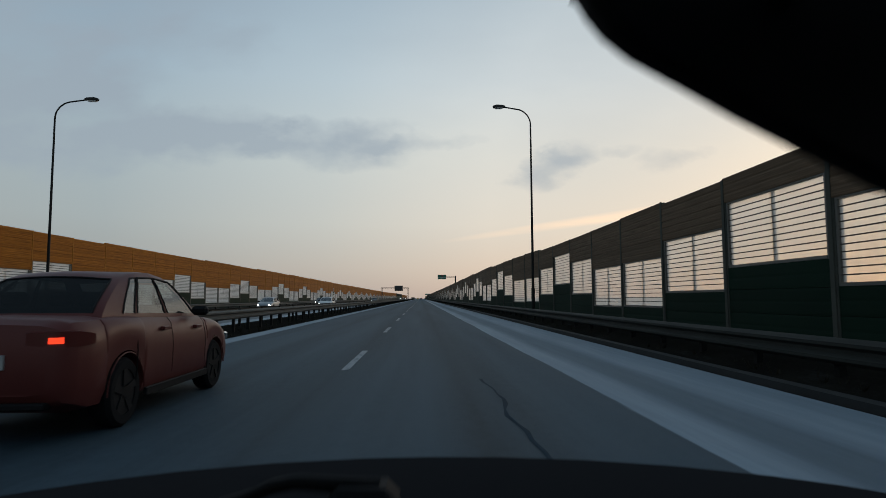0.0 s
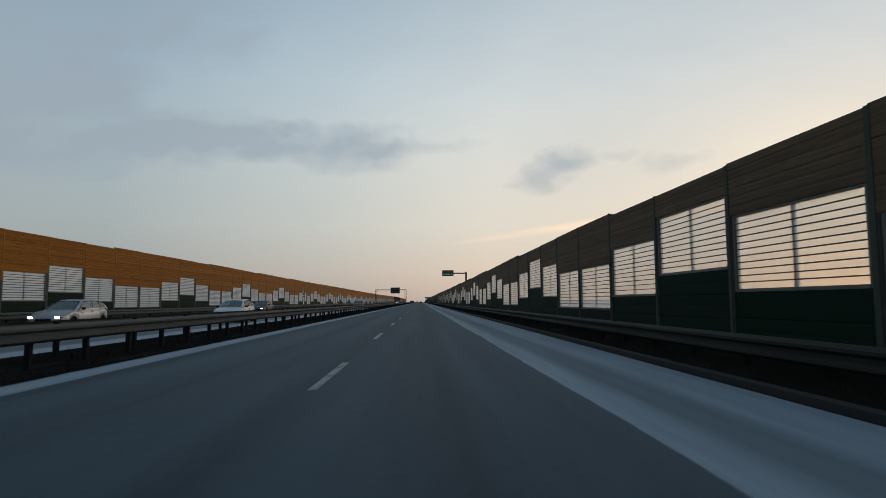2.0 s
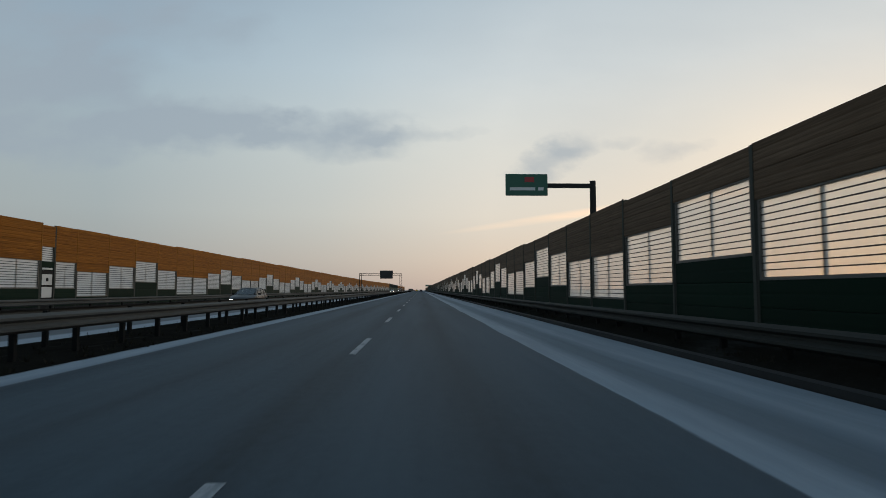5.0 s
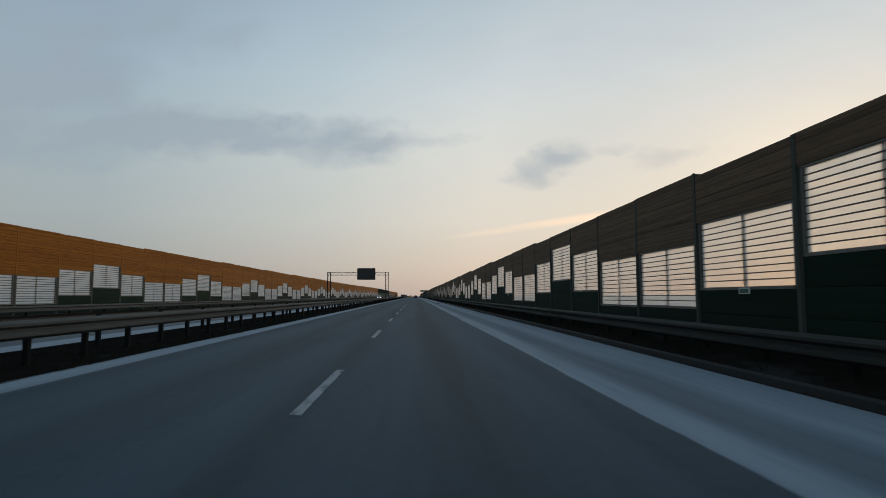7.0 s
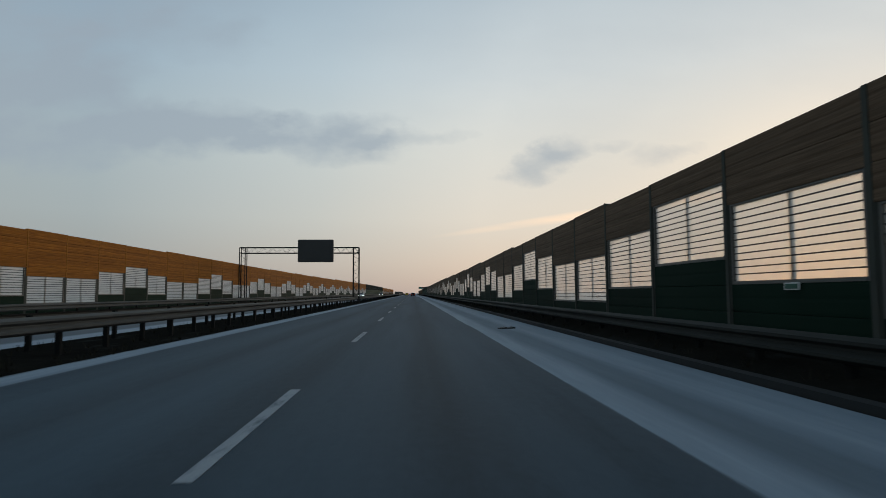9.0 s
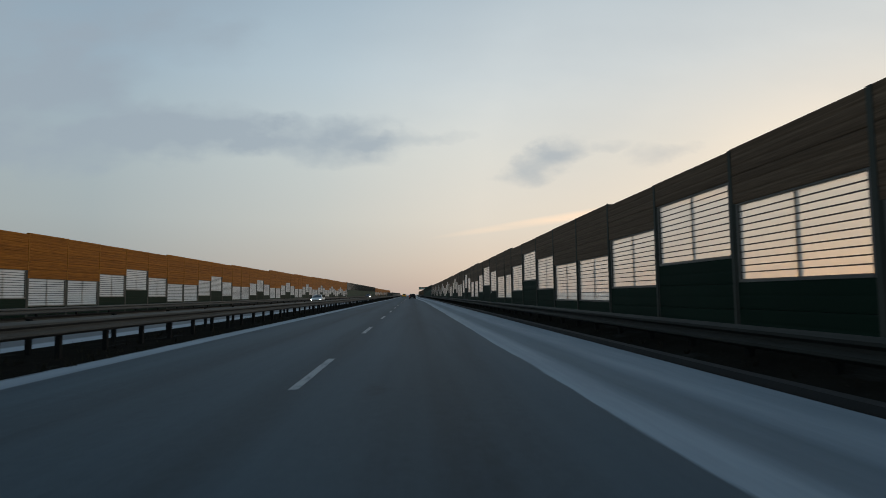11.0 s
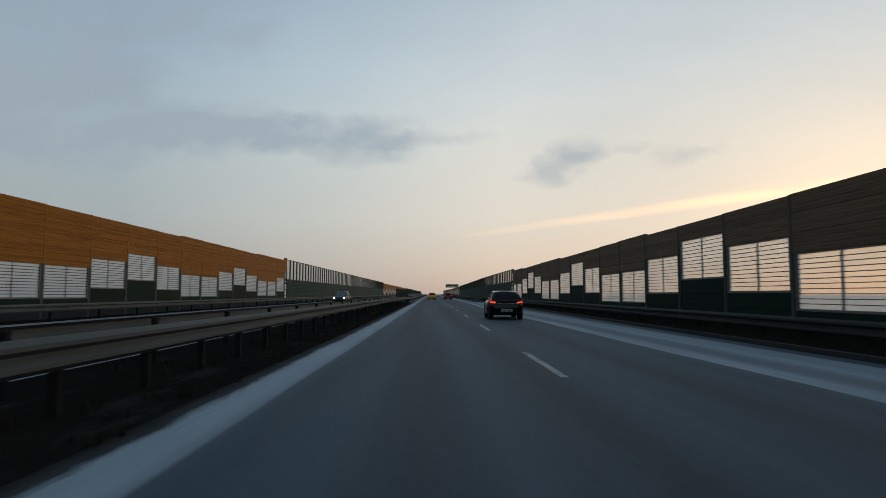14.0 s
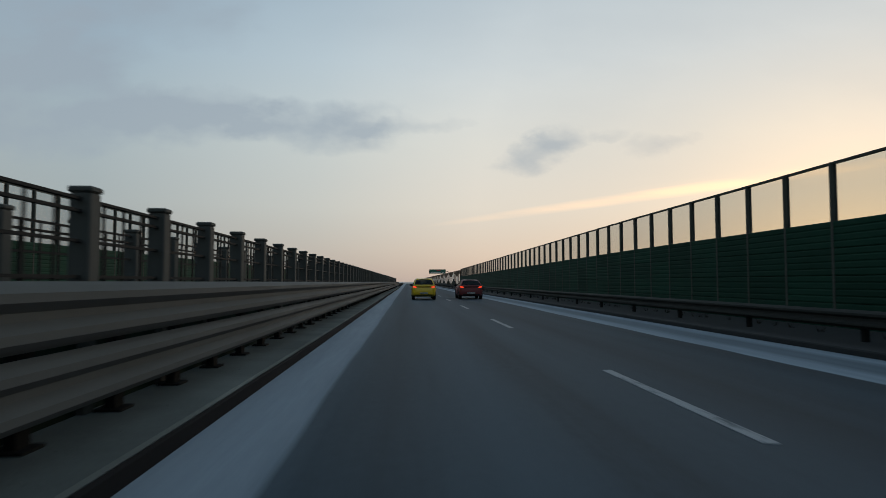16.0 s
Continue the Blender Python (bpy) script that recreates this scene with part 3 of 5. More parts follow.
def left_lift(y):
    return along_knots([(30, -0.08), (70, 0.02), (115, -0.02), (160, -0.04), (240, -0.14), (330, -0.03), (375, 0.04), (410, 0.11), (455, 0.10)], y)


ORDER = ["middle", "low", "low", "middle", "high"]
RIGHT_TOP, LEFT_TOP = 3.65, 4.51
protos = {}


def row_of_bays(line, side, first, count, start, height, stretch=1.0):
    """Bays from first on; start: which of the five kinds the first one is; stretch: how much wider than the rest."""
    if (side, height) not in protos:
        look_of = (height, SHADED_BOARDS, POSTS, 0.05, 0.010) if side > 0 else (height, BOARDS, STRIP, 0.028, 0.016)
        protos[side, height] = ({k: make_bay(k, *look_of) for k in SILLS}, set())
    made, used = protos[side, height]
    rng = random.Random(5 + side)
    span = BAY * stretch
    for n in range(count):
        y = first + n * span
        kind = ORDER[(start + n) % 5]
        x0, x1 = line(y), line(y + span)
        ang = math.degrees(math.atan2(x1 - x0, span))
        # five bays share one level, stepping up where the next five begin
        lift = (right_lift if side > 0 else left_lift)(y) + 0.034 - 0.017 * ((start + n - 1) % 5) + rng.uniform(-0.008, 0.008)
        m = pose(x0, y, lift, 0, 0, -ang) if side > 0 else pose(x1, y + span, lift, 0, 0, 180 - ang)
        m = m @ Matrix.Diagonal((1, stretch, 1, 1))
        if kind in used:
            copy_thing(made[kind], m)
        else:
            made[kind].matrix_basis = m
            used.add(kind)


def row_of_bridge_bays(line, side, height, green, first, count, sink=0.0):
    made = make_bridge_bay(1.73, height, green)
    for n in range(count):
        y = first + n * 1.73
        z = -sink * max(0.0, n - 20) / (count - 20)
        m = pose(line(y), y, z) if side > 0 else pose(line(y), y + 1.73, z, 0, 0, 180)
        if n == 0:
            made.matrix_basis = m
        else:
            copy_thing(made, m)


def far_walls(name, line, side, first, last, height, boards, label):
    """The barrier that goes on beyond the bridge, seen only from afar."""
    th = tagged(new(name), label, "noise barrier", kind="stuff")
    lower, glass, upper = bmesh.new(), bmesh.new(), bmesh.new()
    y, n = first, 0
    while y < last:
        sill = SILLS[ORDER[n % 5]]
        x = line(y)
        box(lower, x - 0.06, x + 0.06, y + 0.05, y + BAY - 0.05, -0.1, sill)
        box(glass, x - 0.02, x + 0.02, y + 0.15, y + BAY - 0.15, sill, sill + WINDOW)
        box(upper, x - 0.06, x + 0.06, y + 0.02, y + BAY - 0.02, sill + WINDOW, height)
        box(upper, x - 0.08, x + 0.08, y - 0.1, y + 0.1, -0.1, height)
        y, n = y + BAY, n + 1
    for nm, bm, mat in (("green_panels", lower, GREEN), ("panes", glass, PANE), ("board_panels", upper, boards)):
        tagged(part(nm, bm, mat, th), kind="stuff")


# near side: one long run to the bridge, with a short bay, a long one and a short one before the escape door
RUN = 24.22
row_of_bays(right_line, 1, RUN - 17 * BAY, 101, 0, RIGHT_TOP)
row_of_bays(right_line, 1, RUN + 84 * BAY, 1, 1, RIGHT_TOP, 0.743)
row_of_bays(right_line, 1, RUN + 85 * BAY - 0.89, 2, 2, RIGHT_TOP)
row_of_bays(right_line, 1, RUN + 87 * BAY - 0.89, 1, 4, RIGHT_TOP, 1.244)
row_of_bays(right_line, 1, RUN + 88 * BAY - 0.046, 37, 0, RIGHT_TOP)
row_of_bays(right_line, 1, RUN + 125 * BAY - 0.046, 1, 2, RIGHT_TOP, 0.775)
# far side: an escape door with a short bay beside it, then taller in two steps towards the bridge
row_of_bays(left_line, -1, -44.89, 48, 1, 4.54)
row_of_bays(left_line, -1, -34.78 + 46 * BAY, 44, 2, LEFT_TOP)
row_of_bays(left_line, -1, 122.42, 1, 3, LEFT_TOP, 0.566)
row_of_bays(left_line, -1, -34.78 + 90 * BAY, 25, 1, 4.43)
row_of_bays(left_line, -1, -34.78 + 115 * BAY, 12, 1, 4.56)
row_of_bays(left_line, -1, -34.78 + 127 * BAY, 16, 3, 4.62)
BRIDGE0 = 460.75
row_of_bridge_bays(right_line, 1, 3.82, 2.47, BRIDGE0, 70, 0.4)
row_of_bridge_bays(left_line, -1, 4.87, 2.7, 461.04, 80)
far_walls("distant_noise_barrier", right_line, 1, 582.0, 815.0, 3.25, SHADED_BOARDS, "distant brown noise barrier with windows beyond the bridge")
far_walls("distant_noise_barrier", left_line, -1, 600.0, 815.0, 4.6, BOARDS, "distant orange-brown noise barrier beyond the bridge")


def make_escape_door(height, boards):
    """Narrow bay with an escape door: dark leaf with white panels, a barred window over it and boards above."""
    th = tagged(new("escape_door"), "dark escape door bay with white panels under a barred window", "door", "escape doors")
    wide = 1.3
    bm = bmesh.new()
    box(bm, -0.07, 0.07, 0.0, 0.12, -0.1, height)
    part("post", bm, POSTS, th)
    bm = bmesh.new()
    box(bm, -0.05, 0.05, 0.122, wide, -0.05, 2.12, 0.01)
    leaf = part("leaf", bm, DARK_STEEL, th)
    for z0, z1 in ((0.40, 0.65), (0.73, 1.27), (1.37, 1.92)):
        bm = bmesh.new()
        box(bm, -0.07, -0.052, 0.26, 1.18, z0, z1, 0.01)
        part("panel", bm, SIGN_WHITE, leaf, "white square panel")
    bm = bmesh.new()
    box(bm, -0.078, -0.071, 0.62, 0.84, 1.56, 1.74)
    part("pictogram", bm, DARK_STEEL, leaf, "small dark pictogram")
    bm = bmesh.new()
    tube(bm, [(-0.05, 0.19, 1.0), (-0.10, 0.19, 1.0), (-0.10, 0.19, 1.14), (-0.05, 0.19, 1.14)], [0.012] * 4, 6)
    part("handle", bm, STEEL, leaf)
    bm = bmesh.new()
    box(bm, -0.05, 0.05, 0.122, wide, 2.122, 2.58, 0.01)
    part("transom_panel", bm, GREEN, th)
    bm = bmesh.new()
    box(bm, -0.07, -0.052, 0.26, 1.18, 2.15, 2.25, 0.01)
    part("transom_plate", bm, SIGN_WHITE, th, "narrow white plate")
    sill, head = 2.582, 3.32
    n = round((height - head) / 0.47)
    h = (height - 0.02 - head) / n
    for i in range(n):
        bm = bmesh.new()
        ribbed(bm, 0.122, wide, head + i * h, head + (i + 1) * h, 3, 0.009, 0.066)
        part("board_panel", bm, boards, th)
    bm = bmesh.new()
    box(bm, -0.01, 0.01, 0.20, wide - 0.08, sill, head)
    part("pane", bm, PANE, th)
    for y0, y1 in ((0.122, 0.20), (wide - 0.08, wide)):
        bm = bmesh.new()
        box(bm, -0.05, 0.05, y0, y1, sill, head)
        part("jamb", bm, POSTS, th)
    bm = bmesh.new()
    for i in range(1, 7):
        z = sill + i * (head - sill) / 7
        box(bm, -0.045, -0.022, 0.20, wide - 0.08, z - 0.015, z + 0.015)
    tagged(part("bird_guard", bm, WIRE, th), kind="stuff")
    return th


make_escape_door(3.80, SHADED_BOARDS).matrix_basis = pose(right_line(459.4), 459.38, 0)
make_escape_door(4.80, BOARDS).matrix_basis = pose(left_line(460.5), 460.97, 0.2, 0, 0, 180) @ Matrix.Diagonal((1, 0.73, 1, 1))
make_escape_door(4.43, BOARDS).matrix_basis = pose(left_line(121.8), 122.42, 0, 0, 0, 180) @ Matrix.Diagonal((1, 0.93, 1, 1))

# ---- guardrails ----
W_BEAM = [(0.0, 0.0), (0.035, 0.02), (0.075, 0.05), (0.075, 0.09), (0.012, 0.135), (0.012, 0.175), (0.075, 0.22), (0.075, 0.26), (0.035, 0.29), (0.0, 0.31)]


def w_beam(bm, side, x, top, tall, y0, y1):
    """A W-shaped beam that bulges towards side, from y0 to y1."""
    prof = [(x + side * a, top - tall + b * tall / 0.31) for a, b in W_BEAM]
    prof += [(a - side * 0.012, b) for a, b in reversed(prof)]
    rings = [[bm.verts.new((a, y, b)) for a, b in prof] for y in (y0, y1)]
    n = len(prof)
    for i in range(n):
        bm.faces.new((rings[0][i], rings[0][(i + 1) % n], rings[1][(i + 1) % n], rings[1][i]))
    for r in rings:
        for i in range(n // 2 - 1):
            bm.faces.new((r[i], r[i + 1], r[n - 2 - i], r[n - 1 - i]))


def make_rail_section(length, top, spacing, side, spacers, label, metal=RAIL):
    th = tagged(new("guardrail"), label, "guardrail", "guardrail sections")
    bm = bmesh.new()
    w_beam(bm, side, 0.0, top, 0.30, 0.0, length)
    part("beam", bm, metal, th)
    post, block = None, None
    for i in range(round(length / spacing)):
        y = (i + 0.5) * spacing
        if post is None:
            bm = bmesh.new()
            box(bm, *sorted((-side * 0.10, -side * 0.19)), -0.045, 0.045, -0.1, top - 0.03)
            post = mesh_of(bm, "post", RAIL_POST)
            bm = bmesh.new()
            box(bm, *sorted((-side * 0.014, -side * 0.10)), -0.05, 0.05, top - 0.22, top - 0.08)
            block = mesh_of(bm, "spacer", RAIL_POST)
        share("post", post, th, pose(0, y, 0))
        if spacers:
            share("spacer", block, th, pose(0, y, 0))
    return th


def row_of_rails(x, side, top, spacing, first, count, length, spacers, label, metal=RAIL):
    th = make_rail_section(length, top, spacing, side, spacers, label, metal)
    for n in range(count):
        m = pose(x, first + n * length, 0)
        if n == 0:
            th.matrix_basis = m
        else:
            copy_thing(th, m)


row_of_rails(-4.93, 1, 0.735, 1.73, -38.0, 69, 6.92, True, "dull galvanised median guardrail on steel posts")
# its last sections slant in to meet the crash barrier on the bridge
slant = make_rail_section(6.92, 0.765, 1.73, 1, True, "median guardrail slanting in towards the bridge crash barrier")
for n in range(4):
    m = pose(-4.93 + 0.1725 * n, 439.48 + 6.918 * n, 0, 0, 0, -1.43)
    if n:
        copy_thing(slant, m)
    else:
        slant.matrix_basis = m
row_of_rails(-6.28, -1, 0.735, 3.46, -38.0, 37, 13.84, False, "galvanised median guardrail facing the opposite carriageway")
row_of_rails(5.9, -1, 0.63, 1.73, -38.0, 73, 6.92, True, "galvanised roadside guardrail in a shaded tone before the noise barrier", SHADED_RAIL)
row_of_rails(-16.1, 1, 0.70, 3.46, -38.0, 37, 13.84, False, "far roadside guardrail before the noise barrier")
row_of_rails(5.0, -1, 0.63, 3.46, 478.0, 9, 13.84, False, "galvanised bridge guardrail in a shaded tone before the barrier", SHADED_RAIL)
make_rail_section(10.84, 0.63, 1.73, -1, True, "slanting guardrail section that leads onto the bridge", SHADED_RAIL).matrix_basis = pose(5.9, 467.17, 0, 0, 0, 4.75)
row_of_rails(-16.1, 1, 0.70, 3.46, 474.0, 9, 13.84, False, "far bridge guardrail before the barrier")


# ---- bridge edge: raised concrete ledge, double-beam crash barrier, railing with square posts ----
def slab(name, x0, x1, y0, y1, z0, z1, mat, label, category):
    bm = bmesh.new()
    box(bm, x0, x1, y0, y1, z0, z1, 0.02)
    return tagged(part(name, bm, mat), label, category, kind="structure")


slab("bridge_ledge", -5.35, -4.21, 467.0, 471.98, 0.02, 0.14, CONCRETE, "frosty concrete ledge where the bridge begins", "ledge")
slab("bridge_ledge", -5.35, -3.985, 472.0, 598.0, 0.02, 0.14, CONCRETE, "frosty raised concrete ledge along the bridge edge", "ledge")
# vertical face of the ledge, a thin strip in the near-black material
slab("ledge_kerb", -3.982, -3.945, 472.0, 598.0, -0.02, 0.125, TYRE, "near-black kerb face of the bridge ledge", "kerb")
slab("bridge_ledge_opposite", -6.55, -5.4, 472.0, 598.0, 0.04, 0.12, CONCRETE, "concrete ledge of the opposite bridge", "ledge")
slab("bridge_kerb", 4.2, 7.0, 474.0, 598.0, -0.02, 0.10, KERB, "dark raised walkway beside the bridge barrier", "kerb")


def make_crash_section():
    th = tagged(new("crash_barrier"), "double-beam galvanised crash barrier on a concrete ledge", "guardrail", "bridge crash barrier")
    for top, tall, nm in ((1.10, 0.34, "upper_beam"), (0.73, 0.33, "lower_beam")):
        bm = bmesh.new()
        w_beam(bm, 1, 0.0, top, tall, 0.0, 6.92)
        part(nm, bm, CRASH, th)
    bm = bmesh.new()
    box(bm, -0.44, -0.36, -0.07, 0.07, 0.135, 1.05)
    box(bm, -0.50, -0.30, -0.11, 0.11, 0.135, 0.16)
    post = mesh_of(bm, "post", RAIL_POST)
    bm = bmesh.new()
    box(bm, -0.36, -0.012, -0.08, 0.08, 0.48, 0.62)
    block = mesh_of(bm, "spacer", DARK_STEEL)
    for i in range(6):
        y = 0.58 + 1.153 * i
        share("post", post, th, pose(0, y, 0))
        share("spacer", block, th, pose(0, y, 0))
        share("spacer", block, th, pose(0, y, 0.37))
    return th


crash = make_crash_section()
crash.matrix_basis = pose(-4.24, 468.4, 0)
for n in range(1, 18):
    copy_thing(crash, pose(-4.24, 468.4 + 6.92 * n, 0))
for top, tall in ((1.10, 0.34), (0.73, 0.33)):
    bm = bmesh.new()
    w_beam(bm, 1, 0.0, top, tall, -1.3, 0.0)
    tagged(part("barrier_end", bm, CRASH, at=pose(-4.24, 468.4, 0, 0, 0, -13)), "turned-out galvanised end of the crash barrier", "guardrail", "bridge crash barrier")
bm = bmesh.new()
box(bm, -4.15, 4.15, -0.09, 0.09, 0.0, 0.006)
tagged(part("bridge_joint", bm, TAR, at=pose(0, 471.9, 0)), "dark rubber joint across the road where the bridge begins", "road marking")


STEP = 1.36


def make_railing(height, label):
    th = tagged(new("bridge_railing"), label, "railing", "bridge railing sections")
    bm = bmesh.new()
    box(bm, -0.078, 0.078, -0.078, 0.078, 0.05, height, 0.012)
    post = part("post", bm, RAILING, th)
    bm = bmesh.new()
    box(bm, -0.09, 0.09, -0.09, 0.09, height, height + 0.045, 0.012)
    part("cap", bm, RAILING, post)
    for z in (height - 0.05, height - 0.14, height - 0.36, height - 0.62):
        bm = bmesh.new()
        box(bm, -0.02, 0.02, 0.078, STEP - 0.078, z - 0.011, z + 0.011)
        part("rail", bm, DARK_STEEL, th)
    for k in range(3):
        bm = bmesh.new()
        y = STEP * (k + 1) / 4
        box(bm, -0.034, -0.021, y - 0.013, y + 0.013, 1.05, height - 0.06)
        part("upright", bm, DARK_STEEL, th)
    bm = bmesh.new()
    ribbed(bm, 0.095, STEP - 0.095, 0.1, 1.05, 5, 0.02, 0.02)
    part("lower_panel", bm, GREEN, th)
    return th


for x, y0, count, label in ((-4.83, 471.9, 43, "dark steel bridge railing with square capped posts"), (-6.15, 473.0, 43, "dark steel railing of the opposite bridge")):
    rail = make_railing(1.755, label)
    rail.matrix_basis = pose(x, y0, 0)
    for n in range(1, count):
        copy_thing(rail, pose(x, y0 + STEP * n, 0))


def far_railing(x, first, count, label):
    """The railing's far stretch, too distant to tell its pieces apart."""
    bm = bmesh.new()
    for n in range(count):
        y = first + STEP * n
        box(bm, x - 0.09, x + 0.09, y - 0.09, y + 0.09, 0.05, 1.80)
        for z in (1.70, 1.50, 1.24):
            box(bm, x - 0.02, x + 0.02, y + 0.09, y + STEP - 0.09, z - 0.016, z + 0.016)
        for k in (1, 2, 3):
            box(bm, x - 0.034, x - 0.021, y + STEP * k / 4 - 0.013, y + STEP * k / 4 + 0.013, 1.05, 1.70)
        box(bm, x - 0.03, x + 0.03, y + 0.095, y + STEP - 0.095, 0.1, 1.05)
    tagged(part("bridge_railing", bm, RAILING), label, "railing", kind="stuff")


def far_guardrail(x, side, label):
    """The guardrail beyond the bridge, one distant line."""
    bm = bmesh.new()
    w_beam(bm, side, x, 0.73, 0.31, 598.4, 815.0)
    for k in range(62):
        box(bm, x - side * 0.14 - 0.04, x - side * 0.14 + 0.04, 599.0 + 3.46 * k, 599.1 + 3.46 * k, -0.1, 0.7)
    tagged(part("distant_guardrail", bm, RAIL), label, "guardrail", kind="stuff")


far_guardrail(-4.93, 1, "distant galvanised median guardrail beyond the bridge")
far_guardrail(5.9, -1, "distant galvanised roadside guardrail beyond the bridge")
far_railing(-4.83, 471.9 + 43 * STEP, 49, "far stretch of the dark steel bridge railing")
far_railing(-6.15, 473.0 + 43 * STEP, 48, "far stretch of the opposite bridge railing")


# ---- lamps, gantry and signs ----
def make_street_lamp(height, reach):
    th = tagged(new("street_lamp"), "tall grey steel street lamp with curved arm, unlit", "street lamp", "street lamps")
    pts, radii = [(0, 0, -0.1), (0, 0, 1.6), (0, 0, 1.62), (0, 0, height - 0.9)], [0.10, 0.095, 0.072, 0.042]
    for k in range(1, 9):
        a = k / 8 * math.radians(82)
        pts.append((-0.85 * (1 - math.cos(a)), 0, height - 0.9 + 0.85 * math.sin(a)))
        radii.append(0.038)
    pts.append((-reach * 0.68, 0, height + 0.06))
    radii.append(0.035)
    bm = bmesh.new()
    tube(bm, pts, radii, 10)
    part("pole", bm, DARK_STEEL, th, smooth=True)
    bm = bmesh.new()
    rings = []
    for u, w, a, b in ((0, 0.07, -0.03, 0.05), (0.12, 0.13, -0.05, 0.09), (0.45, 0.17, -0.06, 0.10), (0.62, 0.13, -0.04, 0.07), (0.68, 0.05, -0.01, 0.04)):
        x = -reach * 0.62 - u
        rings.append([bm.verts.new((x, y, height + 0.07 + z)) for y, z in ((-w, a), (w, a), (w, (a + b) / 2), (w * 0.6, b), (-w * 0.6, b), (-w, (a + b) / 2))])
    for r0, r1 in zip(rings, rings[1:]):
        for k in range(6):
            bm.faces.new((r0[k], r0[(k + 1) % 6], r1[(k + 1) % 6], r1[k]))
    bm.faces.new(rings[0])
    bm.faces.new(list(reversed(rings[-1])))
    head = part("head", bm, STEEL, th, smooth=True)
    bm = bmesh.new()
    box(bm, -reach * 0.62 - 0.55, -reach * 0.62 - 0.15, -0.11, 0.11, height - 0.03, height + 0.005, 0.01)
    part("glass", bm, SIGN_WHITE, head, "milky lamp glass")
    return th


lamp = make_street_lamp(11.35, 2.2)
lamp.matrix_basis = pose(7.15, 19.3, 0)
far_lamp = make_street_lamp(11.0, 2.3)
far_lamp.matrix_basis = pose(-17.0, 17.5, 0, 0, 0, 180)


def lattice(bm, p, q, width, up, chord, bays):
    """A flat truss from p to q: two chords and a zigzag between."""
    p, q, up = Vector(p), Vector(q), Vector(up)
    for s in (0, 1):
        tube(bm, [p + up * width * s, q + up * width * s], [chord] * 2, 6)
    last = p
    for i in range(1, bays + 1):
        now = p + (q - p) * (i / bays) + up * width * (i % 2)
        tube(bm, [last, now], [chord * 0.24] * 2, 5)
        last = now


def make_gantry(x0, x1, height):
    th = tagged(new("sign_gantry"), "grey lattice gantry over the opposite carriageway, blank display", "gantry")
    for x, nm in ((x0, "left_leg"), (x1, "right_leg")):
        bm = bmesh.new()
        for y in (-0.35, 0.35):
            lattice(bm, (x, y, -0.1), (x, y, height), 0.62, (1, 0, 0), 0.05, 14)
        part(nm, bm, STEEL, th)
    bm = bmesh.new()
    for y in (-0.35, 0.35):
        lattice(bm, (x0, y, height - 0.62), (x1 + 0.62, y, height - 0.62), 0.62, (0, 0, 1), 0.05, 26)
    part("beam", bm, STEEL, th)
    bm = bmesh.new()
    w = x1 + 0.62 - x0
    box(bm, x0 + 0.5 * w - 0.15, x0 + 0.80 * w - 0.15, -0.62, -0.42, height - 1.65, height + 0.85, 0.08)
    disp = part("display", bm, SIGN_BACK, th, "blank black display panel")
    bm = bmesh.new()
    box(bm, x0 + 0.515 * w - 0.15, x0 + 0.785 * w - 0.15, -0.632, -0.622, height - 1.5, height + 0.7)
    part("screen", bm, SIGN_BACK, disp)
    return th


gantry = make_gantry(-17.6, -5.2, 6.2)
gantry.matrix_basis = pose(0, 279.1, 0)


def make_cantilever(post_x, sign_x, height, width, tall):
    th = tagged(new("direction_sign"), "green cantilever direction sign on a grey steel post", "road sign")
    bm = bmesh.new()
    tube(bm, [(post_x, 0, -0.1), (post_x, 0, height + 0.1)], [0.16, 0.13], 10)
    part("post", bm, STEEL, th, smooth=True)
    bm = bmesh.new()
    box(bm, sign_x - width * 0.3, post_x + 0.1, -0.09, 0.09, height - 0.2, height - 0.02, 0.02)
    part("arm", bm, STEEL, th)
    bm = bmesh.new()
    box(bm, sign_x - width / 2, sign_x + width / 2, -0.16, -0.1, height - 0.1 - tall / 2, height - 0.1 + tall / 2, 0.02)
    panel = part("panel", bm, SIGN_GREEN, th)
    z = height - 0.1
    bm = bmesh.new()
    box(bm, sign_x - 0.05 * width, sign_x + 0.18 * width, -0.168, -0.161, z + 0.12 * tall, z + 0.36 * tall)
    part("number_field", bm, SIGN_RED, panel)
    bm = bmesh.new()
    box(bm, sign_x - 0.4 * width, sign_x + 0.2 * width, -0.168, -0.161, z - 0.26 * tall, z - 0.12 * tall)
    part("name_bar", bm, SIGN_WHITE, panel)
    bm = bmesh.new()
    box(bm, sign_x + 0.27 * width, sign_x + 0.4 * width, -0.168, -0.161, z - 0.26 * tall, z - 0.12 * tall)
    part("distance_bar", bm, SIGN_WHITE, panel)
    return th


make_cantilever(8.5, 5.65, 5.6, 1.78, 0.92).matrix_basis = pose(0, 115.3, 0)
make_cantilever(14.4, 9.9, 5.5, 6.9, 1.75).matrix_basis = pose(0, 724.0, 0)

# small escape-route plates on the green panels
def make_escape_plate():
    th = tagged(new("escape_plate"), "small green escape-route plate with pale rim on the barrier", "sign", "escape plates")
    bm = bmesh.new()
    box(bm, -0.012, 0.012, -0.18, 0.18, -0.055, 0.055, 0.004)
    part("rim", bm, SIGN_WHITE, th)
    bm = bmesh.new()
    box(bm, -0.016, -0.0125, -0.155, 0.155, -0.038, 0.038)
    part("face", bm, SIGN_GREEN, th)
    return th


plate = make_escape_plate()
plate.matrix_basis = pose(right_line(157.3) - 0.075, 157.3, 1.17)
